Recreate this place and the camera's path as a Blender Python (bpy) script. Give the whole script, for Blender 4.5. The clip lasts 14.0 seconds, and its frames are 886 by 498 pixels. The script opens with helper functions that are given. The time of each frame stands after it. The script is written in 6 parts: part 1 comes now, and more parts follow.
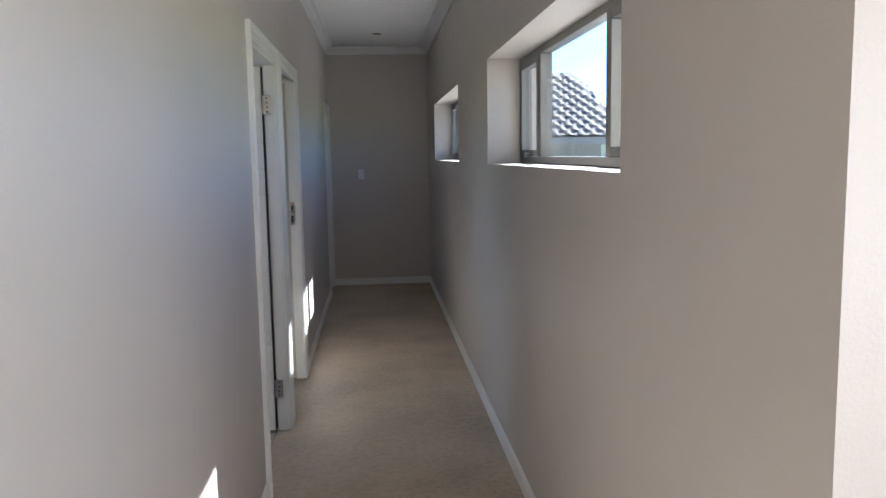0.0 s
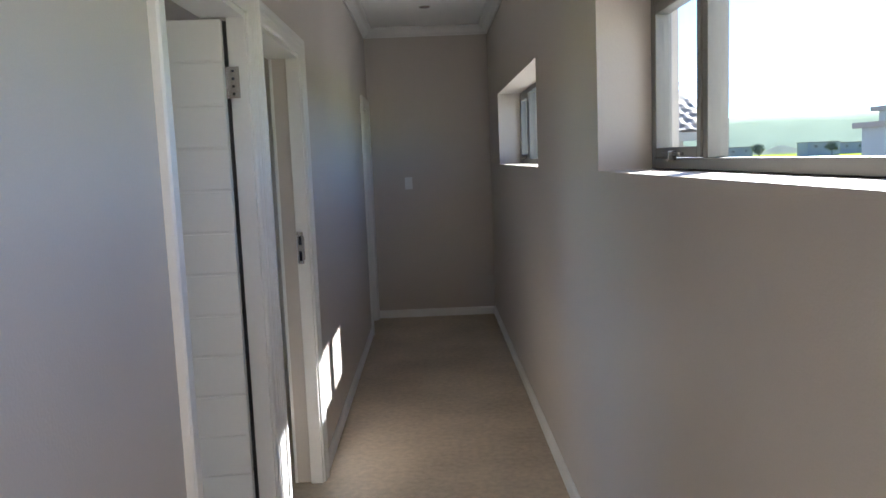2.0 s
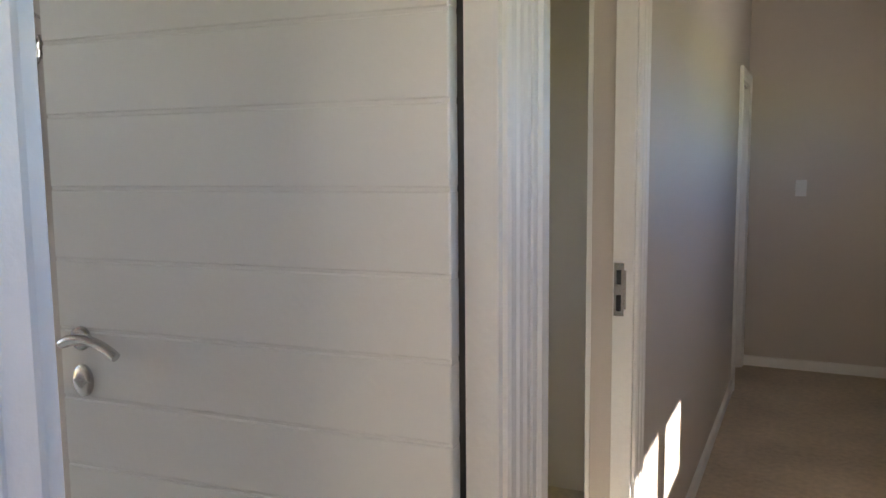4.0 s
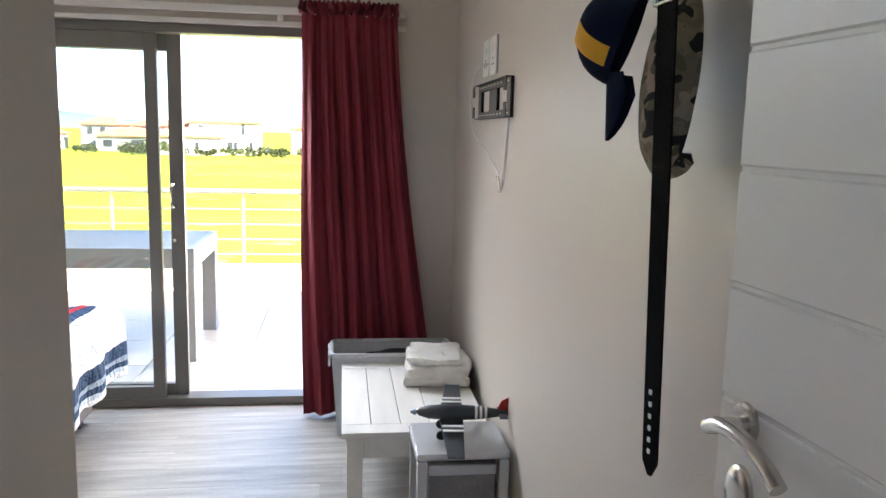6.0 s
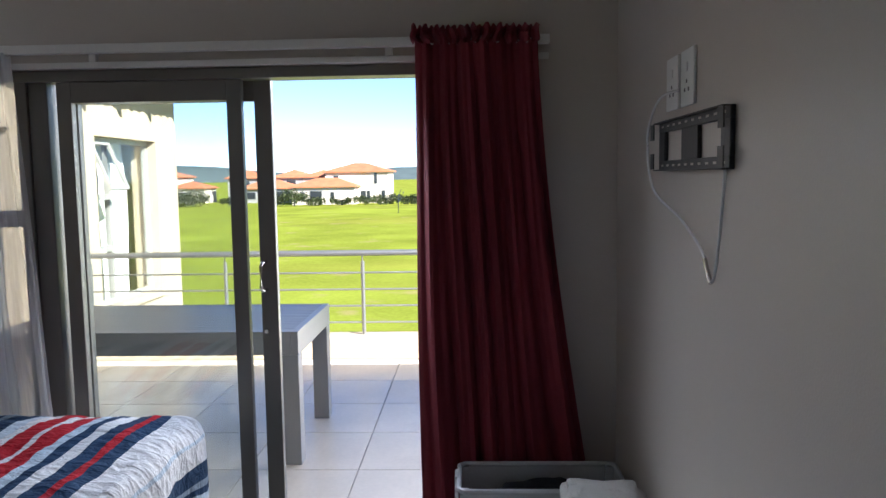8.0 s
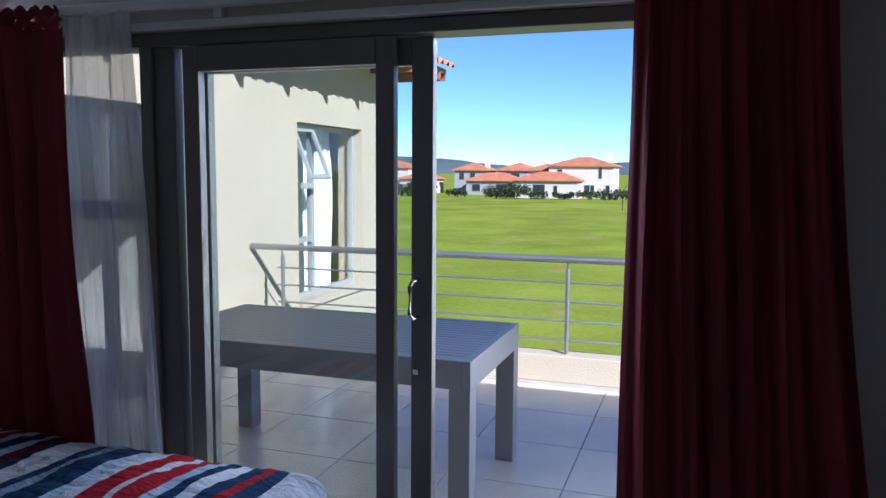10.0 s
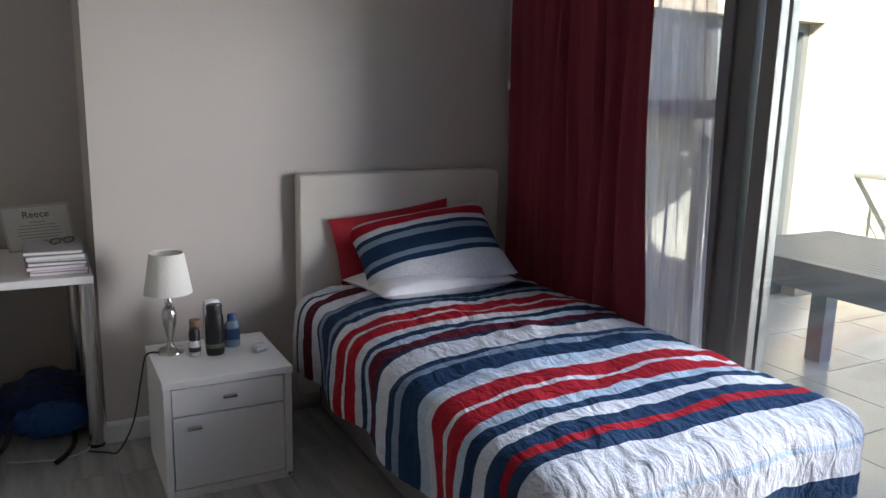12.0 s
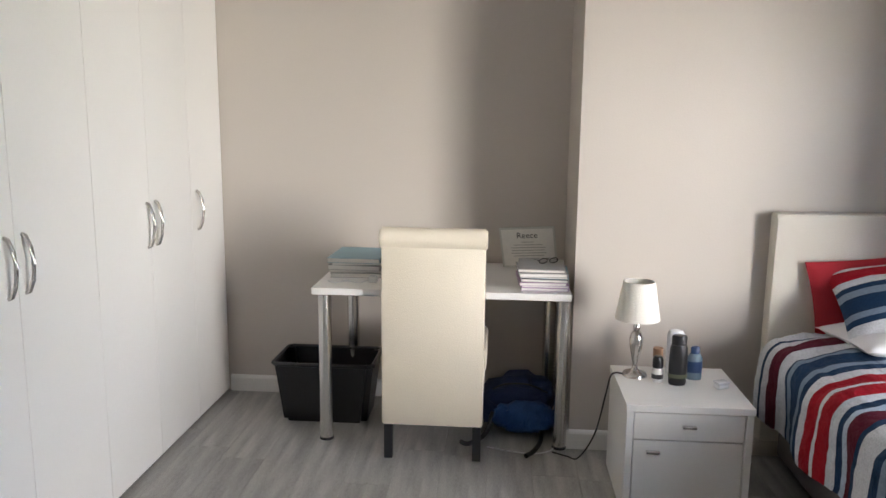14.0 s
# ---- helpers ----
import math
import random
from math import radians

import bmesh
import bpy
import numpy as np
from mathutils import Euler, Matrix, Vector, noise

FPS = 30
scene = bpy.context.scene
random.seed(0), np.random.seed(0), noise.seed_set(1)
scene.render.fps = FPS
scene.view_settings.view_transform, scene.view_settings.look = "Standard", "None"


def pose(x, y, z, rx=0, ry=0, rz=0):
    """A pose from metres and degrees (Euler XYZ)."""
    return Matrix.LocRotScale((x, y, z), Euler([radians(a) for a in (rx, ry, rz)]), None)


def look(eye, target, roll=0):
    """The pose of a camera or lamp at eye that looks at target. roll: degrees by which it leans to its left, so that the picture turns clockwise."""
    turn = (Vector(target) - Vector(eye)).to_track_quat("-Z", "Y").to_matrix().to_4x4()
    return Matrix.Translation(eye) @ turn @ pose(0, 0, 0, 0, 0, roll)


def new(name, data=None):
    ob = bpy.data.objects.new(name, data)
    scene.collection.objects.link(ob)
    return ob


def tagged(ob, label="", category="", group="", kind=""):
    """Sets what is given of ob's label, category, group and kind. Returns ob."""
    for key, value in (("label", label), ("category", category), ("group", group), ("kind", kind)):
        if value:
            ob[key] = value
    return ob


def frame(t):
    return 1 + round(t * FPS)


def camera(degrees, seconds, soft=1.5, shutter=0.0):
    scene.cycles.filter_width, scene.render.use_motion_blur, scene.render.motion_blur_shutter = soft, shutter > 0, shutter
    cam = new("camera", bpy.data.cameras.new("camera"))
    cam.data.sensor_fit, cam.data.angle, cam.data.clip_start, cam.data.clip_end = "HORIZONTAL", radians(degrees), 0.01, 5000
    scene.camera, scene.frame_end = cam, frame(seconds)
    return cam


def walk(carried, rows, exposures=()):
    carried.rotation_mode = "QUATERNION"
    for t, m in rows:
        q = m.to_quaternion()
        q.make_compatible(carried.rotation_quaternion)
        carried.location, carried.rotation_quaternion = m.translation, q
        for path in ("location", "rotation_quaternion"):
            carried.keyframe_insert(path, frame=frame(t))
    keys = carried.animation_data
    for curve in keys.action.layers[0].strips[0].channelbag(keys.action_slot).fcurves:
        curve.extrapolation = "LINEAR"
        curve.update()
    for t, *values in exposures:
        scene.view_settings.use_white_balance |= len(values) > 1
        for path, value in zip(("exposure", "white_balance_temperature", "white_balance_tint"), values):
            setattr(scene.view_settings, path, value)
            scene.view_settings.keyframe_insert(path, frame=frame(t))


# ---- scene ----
cam = camera(59.8, 14.0)
PATH = [
    (0, (0.523, 0.84, 1.522), (0.694, 2.818, 1.279), -1.0),
    (0.5, (0.545, 1.221, 1.518), (0.66, 3.205, 1.298), -1.3),
    (1, (0.563, 1.648, 1.529), (0.65, 3.635, 1.316), -2.1),
    (1.5, (0.558, 2.098, 1.537), (0.62, 4.084, 1.313), -3.0),
    (2, (0.586, 2.524, 1.53), (0.608, 4.51, 1.298), -2.3),
    (2.2, (0.59, 2.681, 1.535), (0.588, 4.667, 1.303), -1.7),
    (4.3, (0.417, 4.106, 1.491), (-0.707, 5.746, 1.274), 0.4),
    (4.5, (0.398, 4.183, 1.493), (-0.912, 5.678, 1.272), 1.1),
    (4.6, (0.378, 4.227, 1.498), (-1.021, 5.638, 1.264), 1.0),
    (5, (0.309, 4.363, 1.508), (-1.395, 5.38, 1.258), 1.6),
    (5.5, (0.144, 4.461, 1.493), (-1.746, 5.062, 1.231), 2.1),
    (6, (-0.034, 4.53, 1.488), (-1.995, 4.789, 1.193), 1.4),
    (6.5, (-0.238, 4.6, 1.516), (-2.214, 4.62, 1.209), 0.5),
    (7, (-0.419, 4.598, 1.519), (-2.399, 4.583, 1.241), 0.7),
    (7.5, (-0.705, 4.557, 1.541), (-2.692, 4.549, 1.309), -0.3),
    (7.7, (-0.818, 4.546, 1.548), (-2.807, 4.514, 1.334), -0.6),
    (9.8, (-1.885, 4.527, 1.529), (-3.802, 3.987, 1.345), 0.1),
    (10, (-1.935, 4.513, 1.544), (-3.821, 3.878, 1.343), 0.4),
    (10.5, (-2.068, 4.484, 1.528), (-3.81, 3.524, 1.321), 0.2),
    (11, (-2.085, 4.496, 1.517), (-3.559, 3.163, 1.297), -0.6),
    (11.5, (-2.079, 4.576, 1.453), (-3.24, 2.971, 1.173), -0.3),
    (12, (-2.042, 4.657, 1.425), (-2.956, 2.921, 1.033), 1.3),
    (12.5, (-1.997, 4.687, 1.423), (-2.739, 2.9, 0.92), 2.4),
    (13, (-1.958, 4.71, 1.446), (-2.409, 2.839, 0.904), 1.3),
    (13.5, (-1.932, 4.73, 1.444), (-2.061, 2.795, 0.955), 0.4),
    (14, (-1.892, 4.717, 1.465), (-1.741, 2.752, 1.121), 0.6),
]
EXPOSURES = [(0, 3.4, 5350, 11), (2.2, 3.55, 5700, 11), (4.3, 4.0, 6600, 14), (4.6, 4.0, 6500, 14), (5.0, 4.25, 6400, 13), (5.5, 4.3, 6400, 13), (6.0, 4.0, 6400, 13), (6.5, 3.75, 6600, 14), (7.0, 3.5, 6800, 15), (7.5, 3.1, 6800, 15), (7.7, 2.8, 6300, 13), (9.8, 1.5, 4950, 17), (11.0, 1.5, 5000, 17), (11.5, 1.9, 5300, 15), (12.0, 2.9, 5700, 14), (12.5, 3.5, 6100, 13), (13.0, 3.85, 6500, 13), (13.5, 3.88, 6300, 13), (14.0, 3.85, 6150, 13)]
walk(cam, [(t, look(eye, target, roll)) for t, eye, target, roll in PATH], EXPOSURES)

# ---- world, sun, exposure ----
SUN_DIR = Vector((1.0, 1.37, 1.02)).normalized()
world = bpy.data.worlds.new("sky")
scene.world = world
world.use_nodes = True
wt = world.node_tree
sky = wt.nodes.new("ShaderNodeTexSky")
sky.sky_type = "NISHITA"
sky.sun_disc = False
sky.sun_elevation = math.asin(SUN_DIR.z)
sky.sun_rotation = math.atan2(SUN_DIR.x, SUN_DIR.y)
sky.air_density, sky.dust_density, sky.ozone_density, sky.altitude = 0.65, 0.0, 3.0, 1500
wt.nodes["Background"].inputs["Strength"].default_value = 0.058
wt.links.new(sky.outputs["Color"], wt.nodes["Background"].inputs["Color"])
sun_data = bpy.data.lights.new("sun", "SUN")
sun_data.energy, sun_data.angle, sun_data.color = 3.6, radians(0.53), (1.0, 0.93, 0.82)
sun = new("sun", sun_data)
sun.matrix_world = look(SUN_DIR * 30, (0, 0, 0))


def fill_lamp(name, eye, target, width, height, watts, spread=180, color=(1.0, 0.94, 0.85)):
    """An added, unseen area lamp that boosts the sky's light coming indoors."""
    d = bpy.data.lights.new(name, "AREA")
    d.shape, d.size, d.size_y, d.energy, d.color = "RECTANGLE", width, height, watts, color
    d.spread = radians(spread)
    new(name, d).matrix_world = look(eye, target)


# added outside above the sliding door head, brightens the hook wall
fill_lamp("fill_light", (-4.66, 3.05, 2.28), (-1.6, 5.0, 0.9), 2.2, 0.45, 12, 130, (0.86, 0.93, 1.0))
# added out on the balcony, hidden from view; brightens headboard wall and alcove
fill_lamp("fill_light", (-6.2, 5.35, 1.4), (-1.6, 1.2, 1.35), 1.2, 2.2, 9, 90)
# added in the hall window opening, brightens the corridor's left wall
fill_lamp("fill_light", (2.72, -0.8, 1.3), (0.0, 0.6, 1.2), 2.0, 1.5, 7)


# ---- materials ----
def mat(name, color, rough=0.6, metal=0.0, var=0.08, scale=3.0, fine=80.0, bump=0.02, stretch=(1, 1, 1), spec=0.5):
    """A surface of one colour with broad blotches, fine grain and slight relief."""
    m = bpy.data.materials.new(name)
    m.use_nodes = True
    t = m.node_tree
    p = t.nodes["Principled BSDF"]
    p.inputs["Roughness"].default_value = rough
    p.inputs["Metallic"].default_value = metal
    p.inputs["Specular IOR Level"].default_value = spec
    co = t.nodes.new("ShaderNodeTexCoord")
    mp = t.nodes.new("ShaderNodeMapping")
    mp.inputs["Scale"].default_value = stretch
    t.links.new(co.outputs["Object"], mp.inputs["Vector"])
    n1 = t.nodes.new("ShaderNodeTexNoise")
    n1.inputs["Scale"].default_value, n1.inputs["Detail"].default_value = scale, 5
    n2 = t.nodes.new("ShaderNodeTexNoise")
    n2.inputs["Scale"].default_value, n2.inputs["Detail"].default_value = fine, 4
    for n in (n1, n2):
        t.links.new(mp.outputs["Vector"], n.inputs["Vector"])
    av = t.nodes.new("ShaderNodeMath")
    av.operation = "MULTIPLY_ADD"
    av.inputs[1].default_value = 0.35
    t.links.new(n2.outputs["Fac"], av.inputs[0])
    sc = t.nodes.new("ShaderNodeMath")
    sc.operation = "MULTIPLY"
    sc.inputs[1].default_value = 0.65
    t.links.new(n1.outputs["Fac"], sc.inputs[0])
    t.links.new(sc.outputs[0], av.inputs[2])
    r = t.nodes.new("ShaderNodeValToRGB")
    e = r.color_ramp.elements
    e[0].position, e[1].position = 0.3, 0.7
    e[0].color = tuple(max(0, c * (1 - var)) for c in color) + (1,)
    e[1].color = tuple(min(1, c * (1 + var)) for c in color) + (1,)
    t.links.new(av.outputs[0], r.inputs["Fac"])
    t.links.new(r.outputs["Color"], p.inputs["Base Color"])
    if bump:
        b = t.nodes.new("ShaderNodeBump")
        b.inputs["Strength"].default_value, b.inputs["Distance"].default_value = 0.5, bump * 0.1
        t.links.new(n2.outputs["Fac"], b.inputs["Height"])
        t.links.new(b.outputs["Normal"], p.inputs["Normal"])
    return m


def vary(m, amount=0.12):
    """Lets each object with this material be a little lighter or darker."""
    t = m.node_tree
    p = t.nodes["Principled BSDF"]
    link = p.inputs["Base Color"].links[0]
    src = link.from_socket
    hs = t.nodes.new("ShaderNodeHueSaturation")
    info = t.nodes.new("ShaderNodeObjectInfo")
    mr = t.nodes.new("ShaderNodeMapRange")
    mr.inputs["To Min"].default_value, mr.inputs["To Max"].default_value = 1 - amount, 1 + amount
    t.links.new(info.outputs["Random"], mr.inputs["Value"])
    t.links.new(mr.outputs["Result"], hs.inputs["Value"])
    t.links.new(src, hs.inputs["Color"])
    t.links.new(hs.outputs["Color"], p.inputs["Base Color"])
    return m


def glass(name, tint=(1, 1, 1)):
    m = bpy.data.materials.new(name)
    m.use_nodes = True
    t = m.node_tree
    t.nodes.remove(t.nodes["Principled BSDF"])
    tr = t.nodes.new("ShaderNodeBsdfTransparent")
    tr.inputs["Color"].default_value = (*tint, 1)
    gl = t.nodes.new("ShaderNodeBsdfGlossy")
    gl.inputs["Roughness"].default_value = 0.02
    lw = t.nodes.new("ShaderNodeLayerWeight")
    lw.inputs["Blend"].default_value = 0.5
    pw = t.nodes.new("ShaderNodeMath")
    pw.operation = "POWER"
    pw.inputs[1].default_value = 5.0
    t.links.new(lw.outputs["Facing"], pw.inputs[0])
    fr = t.nodes.new("ShaderNodeMath")
    fr.operation = "MULTIPLY_ADD"
    fr.inputs[1].default_value, fr.inputs[2].default_value = 0.8, 0.04
    t.links.new(pw.outputs[0], fr.inputs[0])
    mx = t.nodes.new("ShaderNodeMixShader")
    t.links.new(fr.outputs[0], mx.inputs[0])
    t.links.new(tr.outputs[0], mx.inputs[1])
    t.links.new(gl.outputs[0], mx.inputs[2])
    t.links.new(mx.outputs[0], t.nodes["Material Output"].inputs["Surface"])
    return m


def stripes(name, axis, start, length, bands, rough=0.85, wob=0.02, space="Object"):
    """Woven cloth with bands of colour across one axis. bands: (upper end as a fraction, colour)."""
    m = mat(name, (0.5, 0.5, 0.5), rough, bump=0.03, fine=220)
    t = m.node_tree
    p = t.nodes["Principled BSDF"]
    co = t.nodes.new("ShaderNodeTexCoord")
    nz = t.nodes.new("ShaderNodeTexNoise")
    nz.inputs["Scale"].default_value, nz.inputs["Detail"].default_value = 4.0, 3
    t.links.new(co.outputs["Object"], nz.inputs["Vector"])
    sp = t.nodes.new("ShaderNodeSeparateXYZ")
    t.links.new(co.outputs["UV" if space == "UV" else "Object"], sp.inputs[0])
    ad = t.nodes.new("ShaderNodeMath")
    ad.operation = "MULTIPLY_ADD"
    ad.inputs[1].default_value = wob
    t.links.new(nz.outputs["Fac"], ad.inputs[0])
    t.links.new(sp.outputs[axis], ad.inputs[2])
    mr = t.nodes.new("ShaderNodeMapRange")
    mr.inputs["From Min"].default_value, mr.inputs["From Max"].default_value = start + wob / 2, start + length + wob / 2
    t.links.new(ad.outputs[0], mr.inputs["Value"])
    r = t.nodes.new("ShaderNodeValToRGB")
    cr = r.color_ramp
    cr.interpolation = "CONSTANT"
    cr.elements[0].position, cr.elements[0].color = 0.0, (*bands[0][1], 1)
    cr.elements.remove(cr.elements[1])
    for (end, _), (_, color) in zip(bands, bands[1:]):
        cr.elements.new(end).color = (*color, 1)
    t.links.new(mr.outputs["Result"], r.inputs["Fac"])
    mx = t.nodes.new("ShaderNodeMix")
    mx.data_type, mx.blend_type = "RGBA", "MULTIPLY"
    mx.inputs[0].default_value = 0.5
    n2 = t.nodes.new("ShaderNodeTexNoise")
    n2.inputs["Scale"].default_value = 160
    t.links.new(co.outputs["Object"], n2.inputs["Vector"])
    t.links.new(r.outputs["Color"], mx.inputs[6])
    t.links.new(n2.outputs["Fac"], mx.inputs[7])
    t.links.new(r.outputs["Color"], mx.inputs[6])
    hs = t.nodes.new("ShaderNodeHueSaturation")
    hs.inputs["Value"].default_value = 1.3
    t.links.new(mx.outputs[2], hs.inputs["Color"])
    t.links.new(hs.outputs["Color"], p.inputs["Base Color"])
    p.inputs["Specular IOR Level"].default_value = 0.15
    return m


WALL = mat("greige_wall_paint", (0.535, 0.485, 0.43), 0.42, var=0.03, scale=1.2, fine=160, bump=0.012)
CEIL = mat("ceiling_paint", (0.86, 0.85, 0.83), 0.8, var=0.02)
TRIM = mat("white_satin_paint", (0.76, 0.75, 0.72), 0.35, var=0.03, scale=5)
DOORP = mat("white_door_paint", (0.74, 0.72, 0.67), 0.38, var=0.02, scale=4, bump=0.008)
SCREED = mat("beige_cement_screed", (0.53, 0.435, 0.325), 0.5, var=0.34, scale=1.5, fine=30, bump=0.03)
PLANK = vary(mat("grey_oak_laminate", (0.35, 0.338, 0.315), 0.36, var=0.42, scale=2.2, fine=45, bump=0.01, stretch=(9, 1, 1), spec=0.35), 0.10)
ALU = mat("bronze_grey_aluminium", (0.17, 0.165, 0.15), 0.38, metal=0.35, var=0.06, fine=200, bump=0.004)
CHROME = mat("brushed_steel", (0.62, 0.6, 0.57), 0.25, metal=1.0, var=0.06, fine=150, bump=0.004)
BLACKM = mat("black_steel", (0.02, 0.02, 0.022), 0.45, var=0.15)
GLASS = glass("window_glass", (0.95, 0.97, 0.96))
RED = mat("burgundy_curtain_cloth", (0.19, 0.018, 0.03), 0.8, var=0.18, scale=5, fine=260, bump=0.04, stretch=(1, 1, 0.3))
WHITEB = mat("white_melamine", (0.78, 0.76, 0.72), 0.32, var=0.02, scale=3, bump=0.004)
WOODW = vary(mat("white_painted_wood", (0.72, 0.7, 0.66), 0.45, var=0.08, scale=3, fine=50, stretch=(1, 6, 6)), 0.05)
PLASTW = mat("white_plastic", (0.75, 0.75, 0.73), 0.35, var=0.02)
GROUT = mat("tile_grout", (0.44, 0.40, 0.34), 0.9, var=0.15)
TILE = vary(mat("cream_floor_tile", (0.78, 0.70, 0.59), 0.25, var=0.08, scale=3, fine=40, bump=0.006), 0.05)
PLASTER = mat("cream_exterior_plaster", (0.49, 0.405, 0.285), 0.85, var=0.06, scale=1.5, fine=60, bump=0.06)
CLAY = vary(mat("terracotta_roof_tile", (0.52, 0.2, 0.09), 0.8, var=0.2, scale=4, fine=50, bump=0.05), 0.2)
GREYT = vary(mat("grey_roof_tile", (0.2, 0.16, 0.14), 0.8, var=0.25, scale=3, fine=40, bump=0.05), 0.2)
GRASS = mat("mown_grass", (0.2, 0.235, 0.03), 0.95, var=0.35, scale=0.16, fine=6, bump=0.3, spec=0.0)


def worn_lawn(m):
    """Dry straw-coloured streaks and bare patches over the green."""
    t = m.node_tree
    p = t.nodes["Principled BSDF"]
    src = p.inputs["Base Color"].links[0].from_socket
    co = t.nodes.new("ShaderNodeTexCoord")
    for scale, stretch, low, high, amount, color in ((0.03, (1.0, 0.35, 1), 0.52, 0.68, 0.55, (0.27, 0.24, 0.05, 1)), (0.5, (1, 1, 1), 0.60, 0.72, 0.6, (0.30, 0.24, 0.11, 1))):
        mp = t.nodes.new("ShaderNodeMapping")
        mp.inputs["Scale"].default_value = stretch
        t.links.new(co.outputs["Object"], mp.inputs["Vector"])
        n = t.nodes.new("ShaderNodeTexNoise")
        n.inputs["Scale"].default_value, n.inputs["Detail"].default_value = scale, 6
        t.links.new(mp.outputs["Vector"], n.inputs["Vector"])
        mr = t.nodes.new("ShaderNodeMapRange")
        mr.inputs["From Min"].default_value, mr.inputs["From Max"].default_value, mr.inputs["To Max"].default_value = low, high, amount
        t.links.new(n.outputs["Fac"], mr.inputs["Value"])
        mx = t.nodes.new("ShaderNodeMix")
        mx.data_type = "RGBA"
        mx.inputs[7].default_value = color
        t.links.new(mr.outputs["Result"], mx.inputs[0])
        t.links.new(src, mx.inputs[6])
        src = mx.outputs[2]
    t.links.new(src, p.inputs["Base Color"])


worn_lawn(GRASS)
TABLEG = vary(mat("grey_powder_coat", (0.29, 0.29, 0.285), 0.4, var=0.07, fine=120, bump=0.006), 0.05)


# ---- mesh helpers ----
def box(bm, lo, hi, bevel=0.0, seg=2):
    """Adds a box between two corners, with rounded edges where asked."""
    v = [bm.verts.new((x, y, z)) for z in (lo[2], hi[2]) for y in (lo[1], hi[1]) for x in (lo[0], hi[0])]
    f = [bm.faces.new([v[i] for i in q]) for q in ((0, 2, 3, 1), (4, 5, 7, 6), (0, 1, 5, 4), (2, 6, 7, 3), (0, 4, 6, 2), (1, 3, 7, 5))]
    if bevel:
        edges = list({e for face in f for e in face.edges})
        bmesh.ops.bevel(bm, geom=edges, offset=bevel, segments=seg, profile=0.5, affect="EDGES")


def boxes(*pairs, bevel=0.0):
    bm = bmesh.new()
    for lo, hi in pairs:
        box(bm, lo, hi, bevel)
    return bm


def turned(profile, n=24, at=(0, 0, 0)):
    """A body turned about z from (radius, height) pairs."""
    bm = bmesh.new()
    rings = []
    for r, z in profile:
        rings.append([bm.verts.new((at[0] + r * math.cos(2 * math.pi * i / n), at[1] + r * math.sin(2 * math.pi * i / n), at[2] + z)) for i in range(n)])
    for a, b in zip(rings, rings[1:]):
        for i in range(n):
            bm.faces.new((a[i], a[(i + 1) % n], b[(i + 1) % n], b[i]))
    bm.faces.new(rings[0][::-1])
    bm.faces.new(rings[-1])
    return bm


def tube(points, r, n=8, bm=None, closed=False):
    """A round bar along a line of points."""
    bm = bm or bmesh.new()
    pts = [Vector(p) for p in points]
    rings = []
    for i, p in enumerate(pts):
        d = (pts[min(i + 1, len(pts) - 1)] - pts[max(i - 1, 0)]).normalized()
        q = d.to_track_quat("Z", "Y")
        rings.append([bm.verts.new(p + q @ Vector((r * math.cos(2 * math.pi * k / n), r * math.sin(2 * math.pi * k / n), 0))) for k in range(n)])
    for a, b in zip(rings, rings[1:]):
        for k in range(n):
            bm.faces.new((a[k], a[(k + 1) % n], b[(k + 1) % n], b[k]))
    bm.faces.new(rings[0][::-1])
    bm.faces.new(rings[-1])
    return bm


def sheet(fn, nu, nv):
    """A surface from a function of u and v in 0..1."""
    bm = bmesh.new()
    g = [[bm.verts.new(fn(i / nu, j / nv)) for j in range(nv + 1)] for i in range(nu + 1)]
    for i in range(nu):
        for j in range(nv):
            bm.faces.new((g[i][j], g[i + 1][j], g[i + 1][j + 1], g[i][j + 1]))
    return bm


def grown(bm, thick):
    """Gives a sheet a thickness."""
    bmesh.ops.recalc_face_normals(bm, faces=bm.faces)
    bmesh.ops.solidify(bm, geom=list(bm.faces), thickness=thick)
    return bm


def part(name, bm, material, parent=None, label="", smooth=False):
    me = bpy.data.meshes.new(name)
    bmesh.ops.recalc_face_normals(bm, faces=bm.faces)
    if smooth:
        for f in bm.faces:
            f.smooth = True
    bm.to_mesh(me)
    bm.free()
    if smooth:
        me.set_sharp_from_angle(angle=radians(42))
    for m in material if isinstance(material, (list, tuple)) else [material]:
        me.materials.append(m)
    ob = new(name, me)
    if parent:
        ob.parent = parent
    return tagged(ob, label)


def thing(name, at, label, category, group="", rz=0.0, kind=""):
    e = new(name)
    e.empty_display_size = 0.1
    e.matrix_basis = pose(*at, 0, 0, rz)
    return tagged(e, label, category, group, kind)


def struct(name, bm, material, label, category, smooth=False):
    return tagged(part(name, bm, material, None, "", smooth), label, category, "", "structure")


def piece(name, mesh, parent, at, rz=0.0):
    """One of many alike pieces, on shared mesh data."""
    ob = new(name, mesh)
    ob.parent = parent
    ob.matrix_basis = pose(*at, 0, 0, rz)
    return ob


def mesh_of(name, bm, material):
    me = bpy.data.meshes.new(name)
    bmesh.ops.recalc_face_normals(bm, faces=bm.faces)
    bm.to_mesh(me)
    bm.free()
    me.materials.append(material)
    return me


